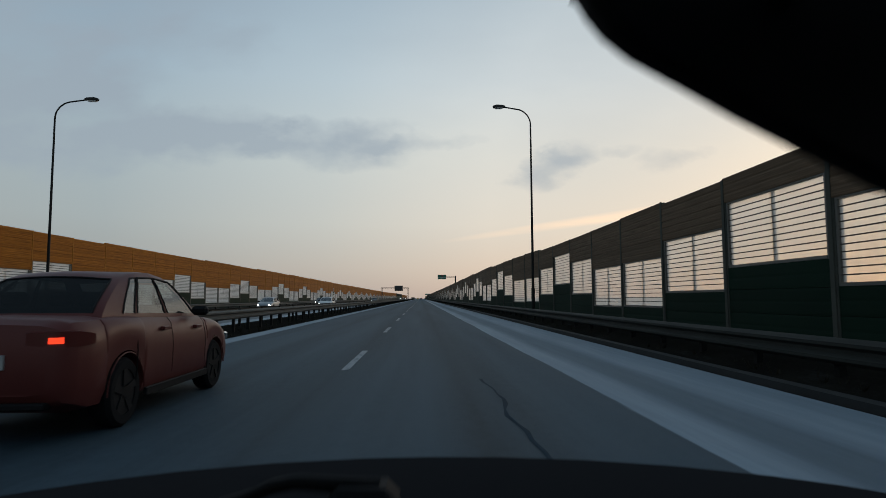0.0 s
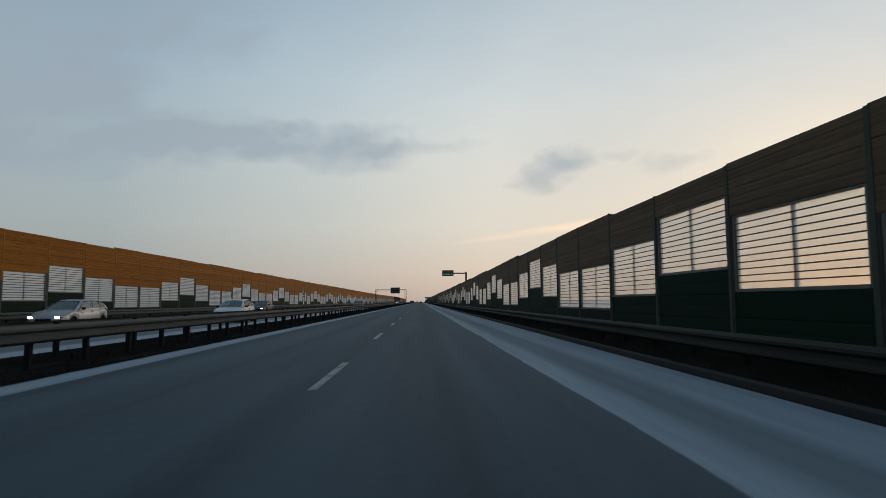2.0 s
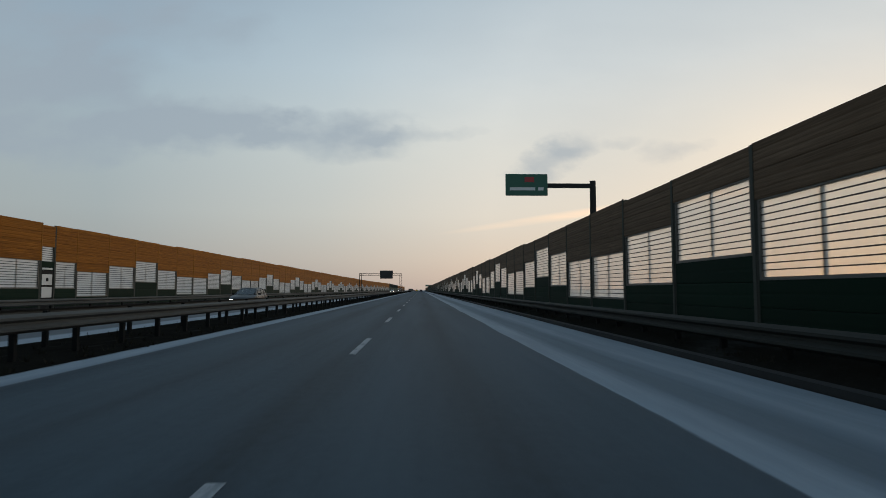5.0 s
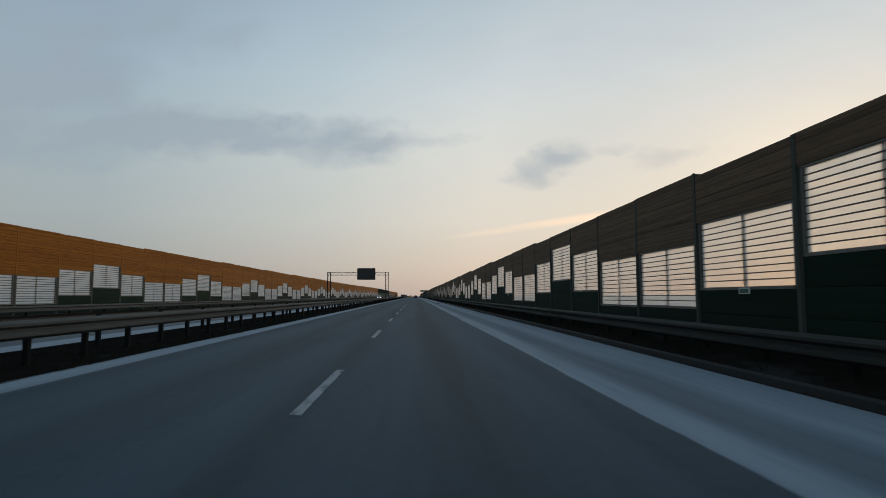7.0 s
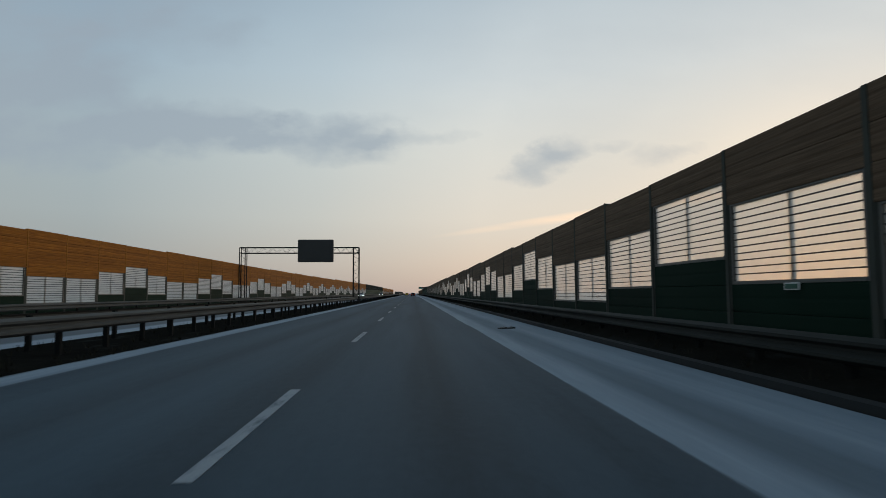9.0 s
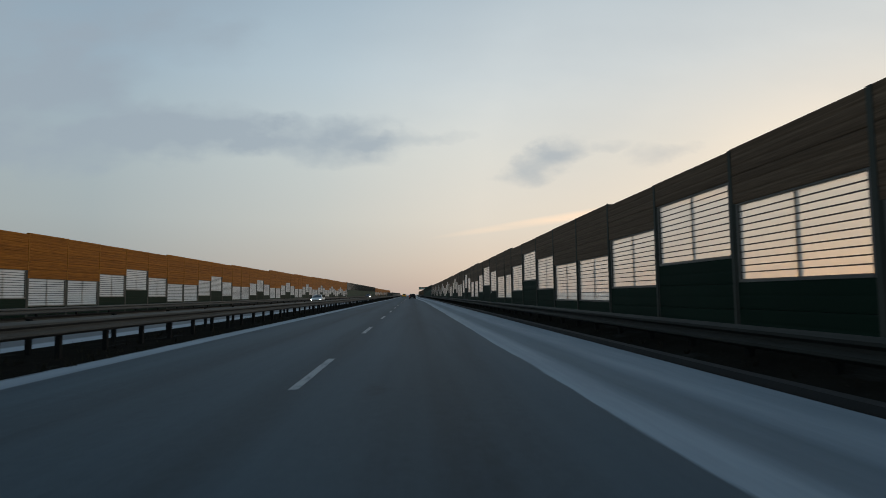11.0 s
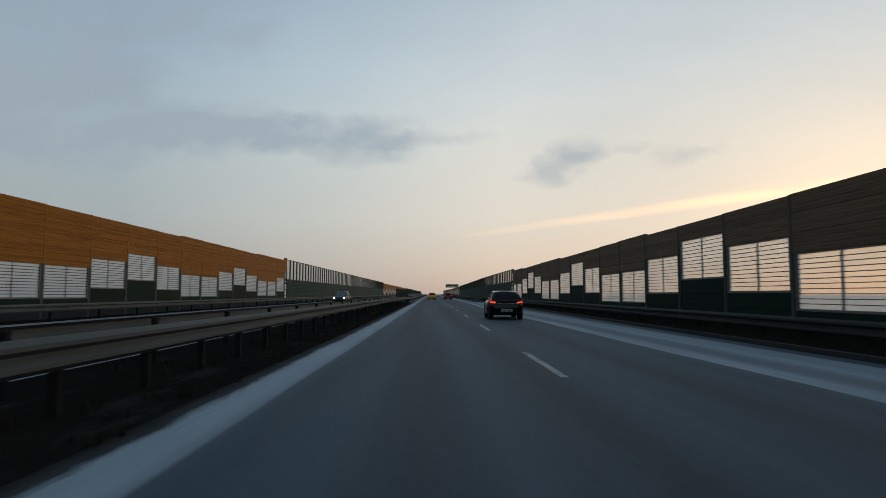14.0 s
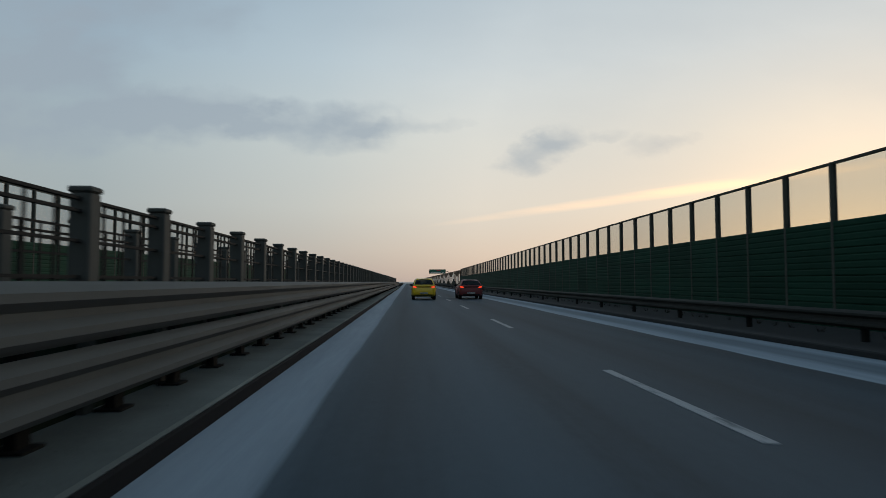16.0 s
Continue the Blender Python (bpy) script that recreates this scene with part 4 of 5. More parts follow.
for y in (185.1, 219.6, 323.7):
    copy_thing(plate, pose(right_line(y) - 0.075, y, 1.17))

# a scrap of torn tyre on the hard shoulder
bm = bmesh.new()
for i in range(6):
    box(bm, -0.28 + 0.09 * i, -0.2 + 0.09 * i, -0.12 + 0.02 * (i % 3), 0.1 + 0.03 * (i % 2), 0.0, 0.03 + 0.012 * (i % 3), 0.008)
tagged(part("tyre_scrap", bm, WIRE, at=pose(4.25, 229.5, 0.0, 0, 0, 20)), "scrap of torn black tyre on the shoulder", "debris")

# a curled strip and a lump of rubber on the frosted left margin where the bridge begins
bm = bmesh.new()
rows = []
for k in range(11):
    a = k / 10
    x, y, z = -4.12 + 0.16 * a + 0.05 * math.sin(7 * a), 471.0 + 1.5 * a, 0.012 + 0.05 * math.sin(3.1 * a) + 0.02 * math.sin(11 * a)
    w = 0.085 + 0.03 * math.sin(9 * a)
    rows.append([bm.verts.new(p) for p in ((x - w, y, 0.0), (x - w, y, z), (x + w, y, z + 0.02), (x + w, y, 0.0))])
for r0, r1 in zip(rows, rows[1:]):
    for k in range(3):
        bm.faces.new((r0[k], r0[k + 1], r1[k + 1], r1[k]))
bm.faces.new(rows[0])
bm.faces.new(list(reversed(rows[-1])))
tagged(part("tyre_scrap", bm, TYRE), " curled strip of black tyre on the frosty margin", "debris")
bm = bmesh.new()
box(bm, -0.15, 0.12, -0.12, 0.1, 0.0, 0.035, 0.012)
box(bm, 0.08, 0.18, -0.05, 0.08, 0.0, 0.05, 0.012)
tagged(part("tyre_scrap", bm, TYRE, at=pose(-3.75, 468.7, 0, 0, 0, 10)), "flat lump of black rubber on the frosty margin", "debris")

# dark tar seams in the asphalt
rng = random.Random(11)
for x, y, long, wide in ((2.02, -9.2, 4.6, 0.045), (-1.4, 250.0, 3.0, 0.06)):
    bm = bmesh.new()
    rows = []
    off = 0.0
    for k in range(15):
        off += rng.uniform(-0.045, 0.055)
        w = wide * rng.uniform(0.25, 0.6)
        rows.append([bm.verts.new((off + s * w, long * k / 14, 0.0035)) for s in (-1, 1)])
    for r0, r1 in zip(rows, rows[1:]):
        bm.faces.new((r0[0], r0[1], r1[1], r1[0]))
    tagged(part("tar_seam", bm, TAR, at=pose(x, y, 0)), "dark wandering tar seam in the asphalt", "road marking", "tar seams")


# withered grass along the verges
def make_grass(name, bands, first, last, per_metre, label):
    rng = random.Random(3)
    verts, faces = [], []
    for k in range(int((last - first) * per_metre)):
        y = first + k / per_metre + rng.uniform(-0.2, 0.2)
        x0, x1, z = rng.choice(bands)
        x = rng.uniform(x0, x1)
        for j in range(5):
            a, h, r = rng.uniform(0, 6.28), rng.uniform(0.05, 0.16), rng.uniform(0.02, 0.07)
            bx, by = x + r * math.cos(a), y + r * math.sin(a)
            w = rng.uniform(0.008, 0.016)
            lean = rng.uniform(0.02, 0.09)
            i = len(verts)
            verts += [(bx - w * math.sin(a), by + w * math.cos(a), z), (bx + w * math.sin(a), by - w * math.cos(a), z), (bx + lean * math.cos(a), by + lean * math.sin(a), z + h)]
            faces.append((i, i + 1, i + 2))
    me = bpy.data.meshes.new(name)
    me.from_pydata(verts, [], faces)
    me.materials.append(STRAW)
    tagged(new(name, me), label, "grass", kind="stuff")


STRAW = plain("withered_grass", (0.030, 0.027, 0.019), 0.95, 0.0, 0.5, 4, 0.0, 0.05)
make_grass("grass", ((-4.45, -4.12, 0.0), (-5.2, -4.3, 0.02), (-6.5, -5.2, 0.02), (5.75, 6.0, 0.10), (6.2, 7.0, 0.28)), -38.0, 540.0, 9, "withered dark grass along the median and verge")

# ---- cars ----
RIM = plain("dull_alloy_rim", (0.014, 0.014, 0.015), 0.7, 0.0, 0.35, 12, 0.0, 0.12)
TRIM = plain("black_plastic_trim", (0.010, 0.010, 0.011), 0.7, 0.0, 0.2, 10, 0.0, 0.12)
CHROME = plain("chrome_strip", (0.5, 0.5, 0.5), 0.2, 1.0, 0.15, 10)
PLATE = plain("number_plate_white", (0.34, 0.34, 0.33), 0.5, 0.0, 0.15, 20)
INK = plain("plate_ink", (0.02, 0.02, 0.022), 0.6)
TAIL = make_lamp("tail_lamp_lit", (1.0, 0.05, 0.016), 1.35)
TAIL_DIM = plain("tail_lamp_red", (0.085, 0.008, 0.006), 0.3, 0.0, 0.15, 8)
BEAM = make_lamp("headlamp_lit", (1.0, 0.97, 0.90), 14.0)


def make_glass(name, tint, shine, salt=0.25):
    """Tinted pane: see-through, with a thin film of salt and a soft reflection."""
    m, t, b = material(name, 0.06)
    out = t.nodes["Material Output"]
    clear = t.nodes.new("ShaderNodeBsdfTransparent")
    clear.inputs["Color"].default_value = (*tint, 1)
    film = node(t, "ShaderNodeBsdfDiffuse", Color=(0.10, 0.11, 0.11, 1))
    gloss = node(t, "ShaderNodeBsdfGlossy", Roughness=0.06)
    a, d = t.nodes.new("ShaderNodeMixShader"), t.nodes.new("ShaderNodeMixShader")
    link(t, maths(t, "MULTIPLY", noisy(t, coords(t), 2.0, 4), salt), a.inputs[0])
    link(t, clear.outputs[0], a.inputs[1])
    link(t, film.outputs[0], a.inputs[2])
    d.inputs[0].default_value = shine
    link(t, a.outputs[0], d.inputs[1])
    link(t, gloss.outputs[0], d.inputs[2])
    link(t, d.outputs[0], out.inputs["Surface"])
    return m


GLASS = make_glass("side_car_glass", (0.62, 0.68, 0.66), 0.2)
# rear tint set near-black to stand for the dim cabin behind
REAR_GLASS = make_glass("dim_cabin_rear_glass", (0.05, 0.06, 0.065), 0.03, 0.08)


def curve(knots, u):
    """Piecewise linear value at u."""
    for (a, p), (b, q) in zip(knots, knots[1:]):
        if u <= b:
            return p + (q - p) * (u - a) / (b - a)
    return knots[-1][1]


STYLES = {
    # knots of (way from the tail, value): half width, underside, shoulder height; then the cabin
    "saloon": dict(wide=[(0, .72), (.012, .84), (.03, .905), (.07, .96), (.2, 1), (.75, 1), (.9, .96), (.97, .86), (1, .66)],
                   low=[(0, .40), (.02, .30), (.08, .22), (.9, .20), (1, .30)],
                   high=[(0, .70), (.012, .86), (.04, .905), (.16, .925), (.3, .915), (.68, .88), (.8, .82), (.92, .72), (.98, .60), (1, .52)],
                   base=(.135, .705), roof=(.30, .54), narrow=.70, wheels=(.205, .79)),
    "hatch": dict(wide=[(0, .60), (.012, .78), (.03, .88), (.07, .955), (.16, 1), (.75, 1), (.9, .96), (.97, .86), (1, .66)],
                  low=[(0, .38), (.02, .28), (.08, .20), (.9, .19), (1, .28)],
                  high=[(0, .60), (.012, .78), (.03, .90), (.08, .945), (.3, .93), (.68, .885), (.8, .83), (.92, .72), (.98, .60), (1, .52)],
                  base=(.018, .72), roof=(.14, .50), narrow=.69, wheels=(.165, .785)),
    "tall": dict(wide=[(0, .84), (.012, .93), (.05, .98), (.15, 1), (.78, 1), (.92, .96), (.97, .88), (1, .7)],
                 low=[(0, .42), (.02, .34), (.08, .28), (.9, .27), (1, .36)],
                 high=[(0, .66), (.012, .86), (.03, .98), (.08, 1.02), (.3, 1.01), (.7, .97), (.84, .92), (.94, .82), (.98, .70), (1, .58)],
                 base=(.02, .74), roof=(.12, .54), narrow=.73, wheels=(.175, .80)),
}


def wrap(bm, cols, side, proud):
    """A lens bent round a rear corner: columns of (x, y, low, high), standing proud of the body."""
    rows = []
    for i, (x, y, z0, z1) in enumerate(cols):
        xa, ya, _, _ = cols[max(i - 1, 0)]
        xb, yb, _, _ = cols[min(i + 1, len(cols) - 1)]
        out = Vector((yb - ya, xa - xb, 0)).normalized()
        if out.x * side < 0 and abs(out.x) > abs(out.y) or out.y > 0 and abs(out.y) >= abs(out.x):
            out = -out
        p = Vector((x, y, 0)) + out * proud
        q = Vector((x, y, 0)) - out * .04
        rows.append([bm.verts.new((v.x, v.y, z)) for v, z in ((q, z0), (p, z0 + .006), (p, z1 - .006), (q, z1))])
    for r0, r1 in zip(rows, rows[1:]):
        for k in range(4):
            bm.faces.new((r0[k], r0[(k + 1) % 4], r1[(k + 1) % 4], r1[k]))
    bm.faces.new(list(reversed(rows[0])))
    bm.faces.new(rows[-1])


def make_car(label, style, paint, length, width, height, wheel=0.31, lights="rear", doors=4, lit=True, plate=True, belt=1.0):
    """A parked car pointing along +y, its middle over the origin: body shell, cabin, panes, wheels, lamps and trim."""
    s = dict(STYLES[style])
    s["high"] = [(u, z * belt) for u, z in s["high"]]
    th = tagged(new("car"), label, "car")
    half = width / 2

    def along(u):
        return (u - 0.5) * length

    # body shell, its underside arching over the wheels
    well = wheel * 1.15
    stations = {0, .006, .012, .02, .03, .04, .06, .08, .12, .16, .2, .25, .3, .4, .5, .6, .68, .72, .76, .8, .84, .88, .92, .95, .97, .985, 1}
    for uw in s["wheels"]:
        stations = {u for u in stations if abs(u - uw) * length > well * 1.02} | {uw + c * well / length for c in (-1.0, -.985, -.94, -.86, -.74, -.58, -.4, -.2, 0, .2, .4, .58, .74, .86, .94, .985, 1.0)}
    bm = bmesh.new()
    rings = []
    for u in sorted(stations):
        w, lo, hi = curve(s["wide"], u) * half, curve(s["low"], u), curve(s["high"], u)
        gap = min(abs(u - uw) for uw in s["wheels"]) * length
        arched = gap < well * .99
        if arched:
            lo = max(lo, wheel + math.sqrt(max(well * well - gap * gap, 0.0)))
        d = hi - lo
        side = [(0, lo), (w * .72, lo), (w * (.985 if arched else .93), lo + .06 * d), (w * .988, lo + .22 * d), (w * .995, lo + .40 * d), (w, lo + .58 * d), (w * .988, lo + .74 * d), (w * .955, lo + .90 * d), (w * .90, lo + .975 * d), (w * .70, hi + .012), (0, hi + .028)]
        ring = side + [(-x, z) for x, z in reversed(side[1:-1])]
        rings.append([bm.verts.new((x, along(u), z)) for x, z in ring])
    n = len(rings[0])
    for r0, r1 in zip(rings, rings[1:]):
        for k in range(n):
            bm.faces.new((r0[k], r0[(k + 1) % n], r1[(k + 1) % n], r1[k]))
    bm.faces.new(list(reversed(rings[0])))
    bm.faces.new(rings[-1])
    body = part("body", bm, paint, th, smooth=True)

    # cabin: rings from the shoulder line up to the roof
    def cabin(v, grow=0.0):
        drop, v = min(v, 0.0), max(v, 0.0)
        e = v ** 1.25
        back = along(s["base"][0] + (s["roof"][0] - s["base"][0]) * e)
        front = along(s["base"][1] + (s["roof"][1] - s["base"][1]) * (v ** 1.1))
        zb = curve(s["high"], (s["base"][0] + .06)) - .015
        zf = curve(s["high"], s["base"][1]) - .015
        round_off = .06 * max(0, (v - .75) / .25) ** 2
        w = half * (.895 + (s["narrow"] - .895) * v ** 1.15) - round_off * .6
        return back - grow, front + grow, w + grow, zb + (height - .03 - zb) * v + drop, zf + (height - .03 - zf) * v + drop

    spans = [(.14, .24), (.265, .55), (.58, .93)] if style == "saloon" else [(.07, .21), (.235, .53), (.56, .93)] if doors == 4 else [(.08, .40), (.44, .93)]
    stops = [q for span in spans for q in span]
    ends = (-1, -.88, -.45, 0, .45, .88, 1)

    def ring_of(v):
        """One level of the cabin, anticlockwise from the back; each point with its place along its side."""
        b, f, w, zb, zf = cabin(v)
        lift = max(v, 0.0)

        def arch(q):
            """The roofline bows down towards the screens."""
            return zb + (zf - zb) * q - .055 * abs(2 * q - 1) ** 2.4 * lift * lift

        pts = [(a * w * .96, b - .09 * (1 - a * a), arch(0) + .035 * (1 - a * a) * lift) for a in ends]
        pts += [(w * (1 - .03 * abs(2 * q - 1) ** 4), b + (f - b) * q, arch(q)) for q in stops]
        pts += [(-a * w * .95, f + .13 * (1 - a * a), arch(1) + .035 * (1 - a * a) * lift) for a in ends]
        pts += [(-w * (1 - .03 * abs(2 * q - 1) ** 4), b + (f - b) * q, arch(q)) for q in reversed(stops)]
        return pts

    m = len(stops)
    n = 14 + 2 * m
    # which runs of the ring are glazed: the back, the flanks, the front
    runs = [("rear_window", list(range(1, 5)))] + [("side_window", [7 + 2 * i]) for i in range(m // 2)] + [("windscreen", list(range(8 + m, 12 + m)))] + [("side_window", [14 + m + 2 * i]) for i in range(m // 2)]
    levels = (-.06, 0, .10, .30, .50, .70, .88, .95, 1.0)
    glazed = {k for nm, run in runs for k in run}
    bm = bmesh.new()
    rings = [[bm.verts.new(p) for p in ring_of(v)] for v in levels]
    for i, (r0, r1) in enumerate(zip(rings, rings[1:])):
        for k in range(n):
            if not (2 <= i <= 5 and k in glazed):
                bm.faces.new((r0[k], r0[(k + 1) % n], r1[(k + 1) % n], r1[k]))
    b, f, w, zb, zf = cabin(1.0)
    inner = [bm.verts.new((p.co.x * .8, b + .16 + (p.co.y - b) * .86 * (f - b - .1) / (f - b), height - .02 * (p.co.x / w) ** 2 - .02 * abs(2 * (p.co.y - b) / (f - b) - 1) ** 2)) for p in rings[-1]]
    for k in range(n):
        bm.faces.new((rings[-1][k], rings[-1][(k + 1) % n], inner[(k + 1) % n], inner[k]))
    bm.faces.new(inner)
    part("cabin", bm, paint, th, smooth=True)
    for nm, run in runs:
        bm = bmesh.new()
        grid = [[bm.verts.new(ring_of(v)[k % n]) for k in run + [run[-1] + 1]] for v in levels[2:7]]
        for r0, r1 in zip(grid, grid[1:]):
            for k in range(len(run)):
                bm.faces.new((r0[k], r0[k + 1], r1[k + 1], r1[k]))
        part(nm, bm, REAR_GLASS if nm == "rear_window" else GLASS, th, smooth=True)
        # rubber seal round the pane
        bm = bmesh.new()
        edge = [ring_of(v)[run[0]] for v in levels[2:7]] + [ring_of(.88)[k % n] for k in run[1:] + [run[-1] + 1]] + [ring_of(v)[(run[-1] + 1) % n] for v in reversed(levels[2:6])]
        tube(bm, edge, [.011] * len(edge), 6)
        part("window_seal", bm, TRIM, th, smooth=True)
    # seat backs with headrests, seen through the panes
    b0, f0, w0, zb0, zf0 = cabin(.1)
    for sx, sy in ((-.36, .52), (.36, .52), (-.36, .20), (.36, .20)):
        bm = bmesh.new()
        y = b0 + (f0 - b0) * sy
        box(bm, sx - .23, sx + .23, y - .06, y + .06, .80, 1.06, 0.04)
        box(bm, sx - .12, sx + .12, y - .05, y + .04, 1.08, min(1.22, height - .1), 0.03)
        part("seat", bm, TRIM, th)

    for side in (-1, 1):
        # dark gaps round the doors
        for ug in ((s["base"][0] + (s["base"][1] - s["base"][0]) * g for g in ((.20, .55, .97) if doors == 4 else (.42, .97)))):
            w, lo, hi = curve(s["wide"], ug) * half, curve(s["low"], ug), curve(s["high"], ug)
            d = hi - lo
            bm = bmesh.new()
            line = [(w * .985, lo + .22 * d), (w * .995, lo + .40 * d), (w, lo + .58 * d), (w * .988, lo + .74 * d), (w * .955, lo + .90 * d), (w * .90, lo + .975 * d)]
            tube(bm, [(side * (x - .0015), along(ug), z) for x, z in line], [.006] * 6, 6)
            part("door_gap", bm, TRIM, th)
        bm = bmesh.new()
        ym = along(s["base"][1]) - .38
        zm = curve(s["high"], s["base"][1]) + .07
        box(bm, *sorted((side * half * .93, side * (half + .13))), ym - .05, ym + .05, zm - .05, zm + .055, 0.03)
        part("wing_mirror", bm, TRIM, th, smooth=True)
        for uq in ((.40, .62) if doors == 4 else (.5,)):
            bm = bmesh.new()
            z = curve(s["high"], uq) - .13
            box(bm, *sorted((side * half * .97, side * (half * 1.0 + .022))), along(uq) - .09, along(uq) + .09, z - .018, z + .018, 0.006)
            part("door_handle", bm, paint, th)
        bm = bmesh.new()
        box(bm, *sorted((side * half * .97, side * (half + .012))), along(s["wheels"][0]) + wheel * 1.2, along(s["wheels"][1]) - wheel * 1.2, .22, .30, 0.01)
        part("sill_trim", bm, TRIM, th)
        for uw in s["wheels"]:
            hub = new("wheel")
            hub.parent = th
            hub.matrix_basis = pose(side * (half - .125), along(uw), wheel)
            bm = bmesh.new()
            prof = [(-.10, wheel * .66), (-.105, wheel * .9), (-.07, wheel), (.07, wheel), (.105, wheel * .9), (.10, wheel * .66)]
            ringsw = [[bm.verts.new((x, r * math.cos(a), r * math.sin(a))) for x, r in prof] for a in (2 * math.pi * k / 28 for k in range(28))]
            for k in range(28):
                r0, r1 = ringsw[k], ringsw[(k + 1) % 28]
                for j in range(6):
                    bm.faces.new((r0[j], r0[(j + 1) % 6], r1[(j + 1) % 6], r1[j]))
            part("tyre", bm, TYRE, hub, smooth=True)
            bm = bmesh.new()
            bmesh.ops.create_cone(bm, cap_ends=True, segments=24, radius1=wheel * .2, radius2=wheel * .2, depth=.1, matrix=pose(side * .052, 0, 0, 0, 90, 0))
            for k in range(5):
                m = pose(0, 0, 0, 72 * k, 0, 0)
                vs = box(bm, *sorted((side * .088, side * .102)), -.035, .035, wheel * .15, wheel * .66)
                bmesh.ops.transform(bm, matrix=m, verts=vs)
            bmesh.ops.create_cone(bm, cap_ends=True, segments=24, radius1=wheel * .66, radius2=wheel * .66, depth=.02, matrix=pose(side * .078, 0, 0, 0, 90, 0))
            part("rim", bm, RIM, hub)
            # added black disc behind the spokes stands in for the dark wheel well
            bm = bmesh.new()
            bmesh.ops.create_cone(bm, cap_ends=True, segments=24, radius1=wheel * .97, radius2=wheel * .97, depth=.08, matrix=pose(side * .044, 0, 0, 0, 90, 0))
            part("well_backing", bm, TYRE, hub)
            # rolled lip round the wheel well
            bm = bmesh.new()
            lip = [(side * curve(s["wide"], uw) * half * .986, along(uw) + well * math.cos(a), wheel + well * math.sin(a)) for a in (math.pi * k / 16 for k in range(17))]
            tube(bm, lip, [.007] * 17, 6)
            part("wheel_arch", bm, paint, th, smooth=True)
    # bumpers, plate, lamps
    bm = bmesh.new()
    box(bm, -half * .70, half * .70, along(0) - .012, along(.03), .29, .345, 0.012)
    part("rear_bumper_trim", bm, TRIM, th)
    if plate:
        bm = bmesh.new()
        zp = .43 if style != "saloon" else .66
        box(bm, -.26, .26, along(0) - .022, along(0) + .004, zp - .058, zp + .058, 0.004)
        part("number_plate", bm, PLATE, body, "white plate with plain dark bars")
        bm = bmesh.new()
        for k in (-3, -2, -1, 1, 2, 3):
            box(bm, .062 * k - .02, .062 * k + .02, along(0) - .026, along(0) - .0225, zp - .03, zp + .03)
        tagged(part("plate_bars", bm, INK, body), kind="stuff")
    for side in (-1, 1):
        # clusters that wrap round the rear corners
        if style == "saloon":
            full = [(.50, .004, .70, .825), (.66, .005, .70, .83), (.76, .010, .70, .835), (.85, .020, .705, .835), (.915, .040, .71, .83), (.955, .075, .72, .81)]
            lens = [(.70, .0065, .735, .79), (.77, .0105, .735, .79), (.82, .0155, .735, .79)]
        else:
            full = [(.50, .016, .77, .80), (.62, .017, .765, .845), (.74, .021, .77, .90), (.83, .031, .775, .94), (.905, .055, .79, .955), (.95, .095, .82, .945)]
            lens = [(.58, .0165, .775, .82), (.68, .018, .776, .862), (.77, .024, .78, .90), (.85, .036, .79, .915), (.885, .046, .80, .91)]
        bm = bmesh.new()
        wrap(bm, [(side * half * x, along(u), z0 * belt, z1 * belt) for x, u, z0, z1 in full], side, .012)
        cl = part("tail_light", bm, TAIL_DIM, th, smooth=True)
        if lit:
            bm = bmesh.new()
            wrap(bm, [(side * half * x, along(u), z0 * belt, z1 * belt) for x, u, z0, z1 in lens], side, .018)
            part("lit_lens", bm, TAIL, cl, "glowing red lens", smooth=True)
        bm = bmesh.new()
        zh = curve(s["high"], .95) - .08
        box(bm, *sorted((side * half * .48, side * half * .86)), along(.955), along(.992), zh - .06, zh + .05, 0.02)
        hl = part("headlight", bm, CHROME, th, smooth=True)
        if lights == "front":
            bm = bmesh.new()
            box(bm, *sorted((side * half * .56, side * half * .80)), along(.992), along(.992) + .012, zh - .045, zh + .04, 0.004)
            part("lit_lens", bm, BEAM, hl, "glowing white headlamp")
    if style == "hatch":
        bm = bmesh.new()
        box(bm, -half * .62, half * .62, along(.012) - .016, along(.03), .765 * belt, .785 * belt, 0.004)
        part("tailgate_strip", bm, CHROME if paint == BLACK else TRIM, th)
        bm = bmesh.new()
        box(bm, -half * .5, half * .5, along(.02) - .02, along(.05), .30, .37, 0.01)
        part("bumper_slot", bm, TRIM, th)
    bm = bmesh.new()
    box(bm, -half * .42, half * .42, along(.985), along(1) + .012, .36, .52, 0.02)
    part("grille", bm, TRIM, th)
    return th


RED = make_paint("dusty_dark_red_lacquer", (0.105, 0.024, 0.020), 0.0, 0.36, 0.2, 0.0, 0.2)
MAROON = make_paint("dull_red_lacquer", (0.17, 0.040, 0.042), 0.0, 0.36, 0.4, 0.0, 0.25)
YELLOW = make_paint("bright_yellow_lacquer", (0.72, 0.47, 0.012), 0.0, 0.32, 0.35)
BLACK = make_paint("black_lacquer", (0.002, 0.002, 0.0022), 0.0, 0.12, 0.0, 0.0, 0.32)
OLIVE = make_paint("dull_olive_lacquer", (0.075, 0.075, 0.06), 0.2, 0.4, 0.4, 0.0, 0.3)
SILVER = make_paint("silver_lacquer", (0.30, 0.31, 0.32), 0.6, 0.35, 0.4)
WHITE = make_paint("white_lacquer", (0.50, 0.51, 0.52), 0.0, 0.3, 0.4)
GREY = make_paint("dark_grey_lacquer", (0.02, 0.021, 0.022), 0.0, 0.3, 0.4, 0.0, 0.3)

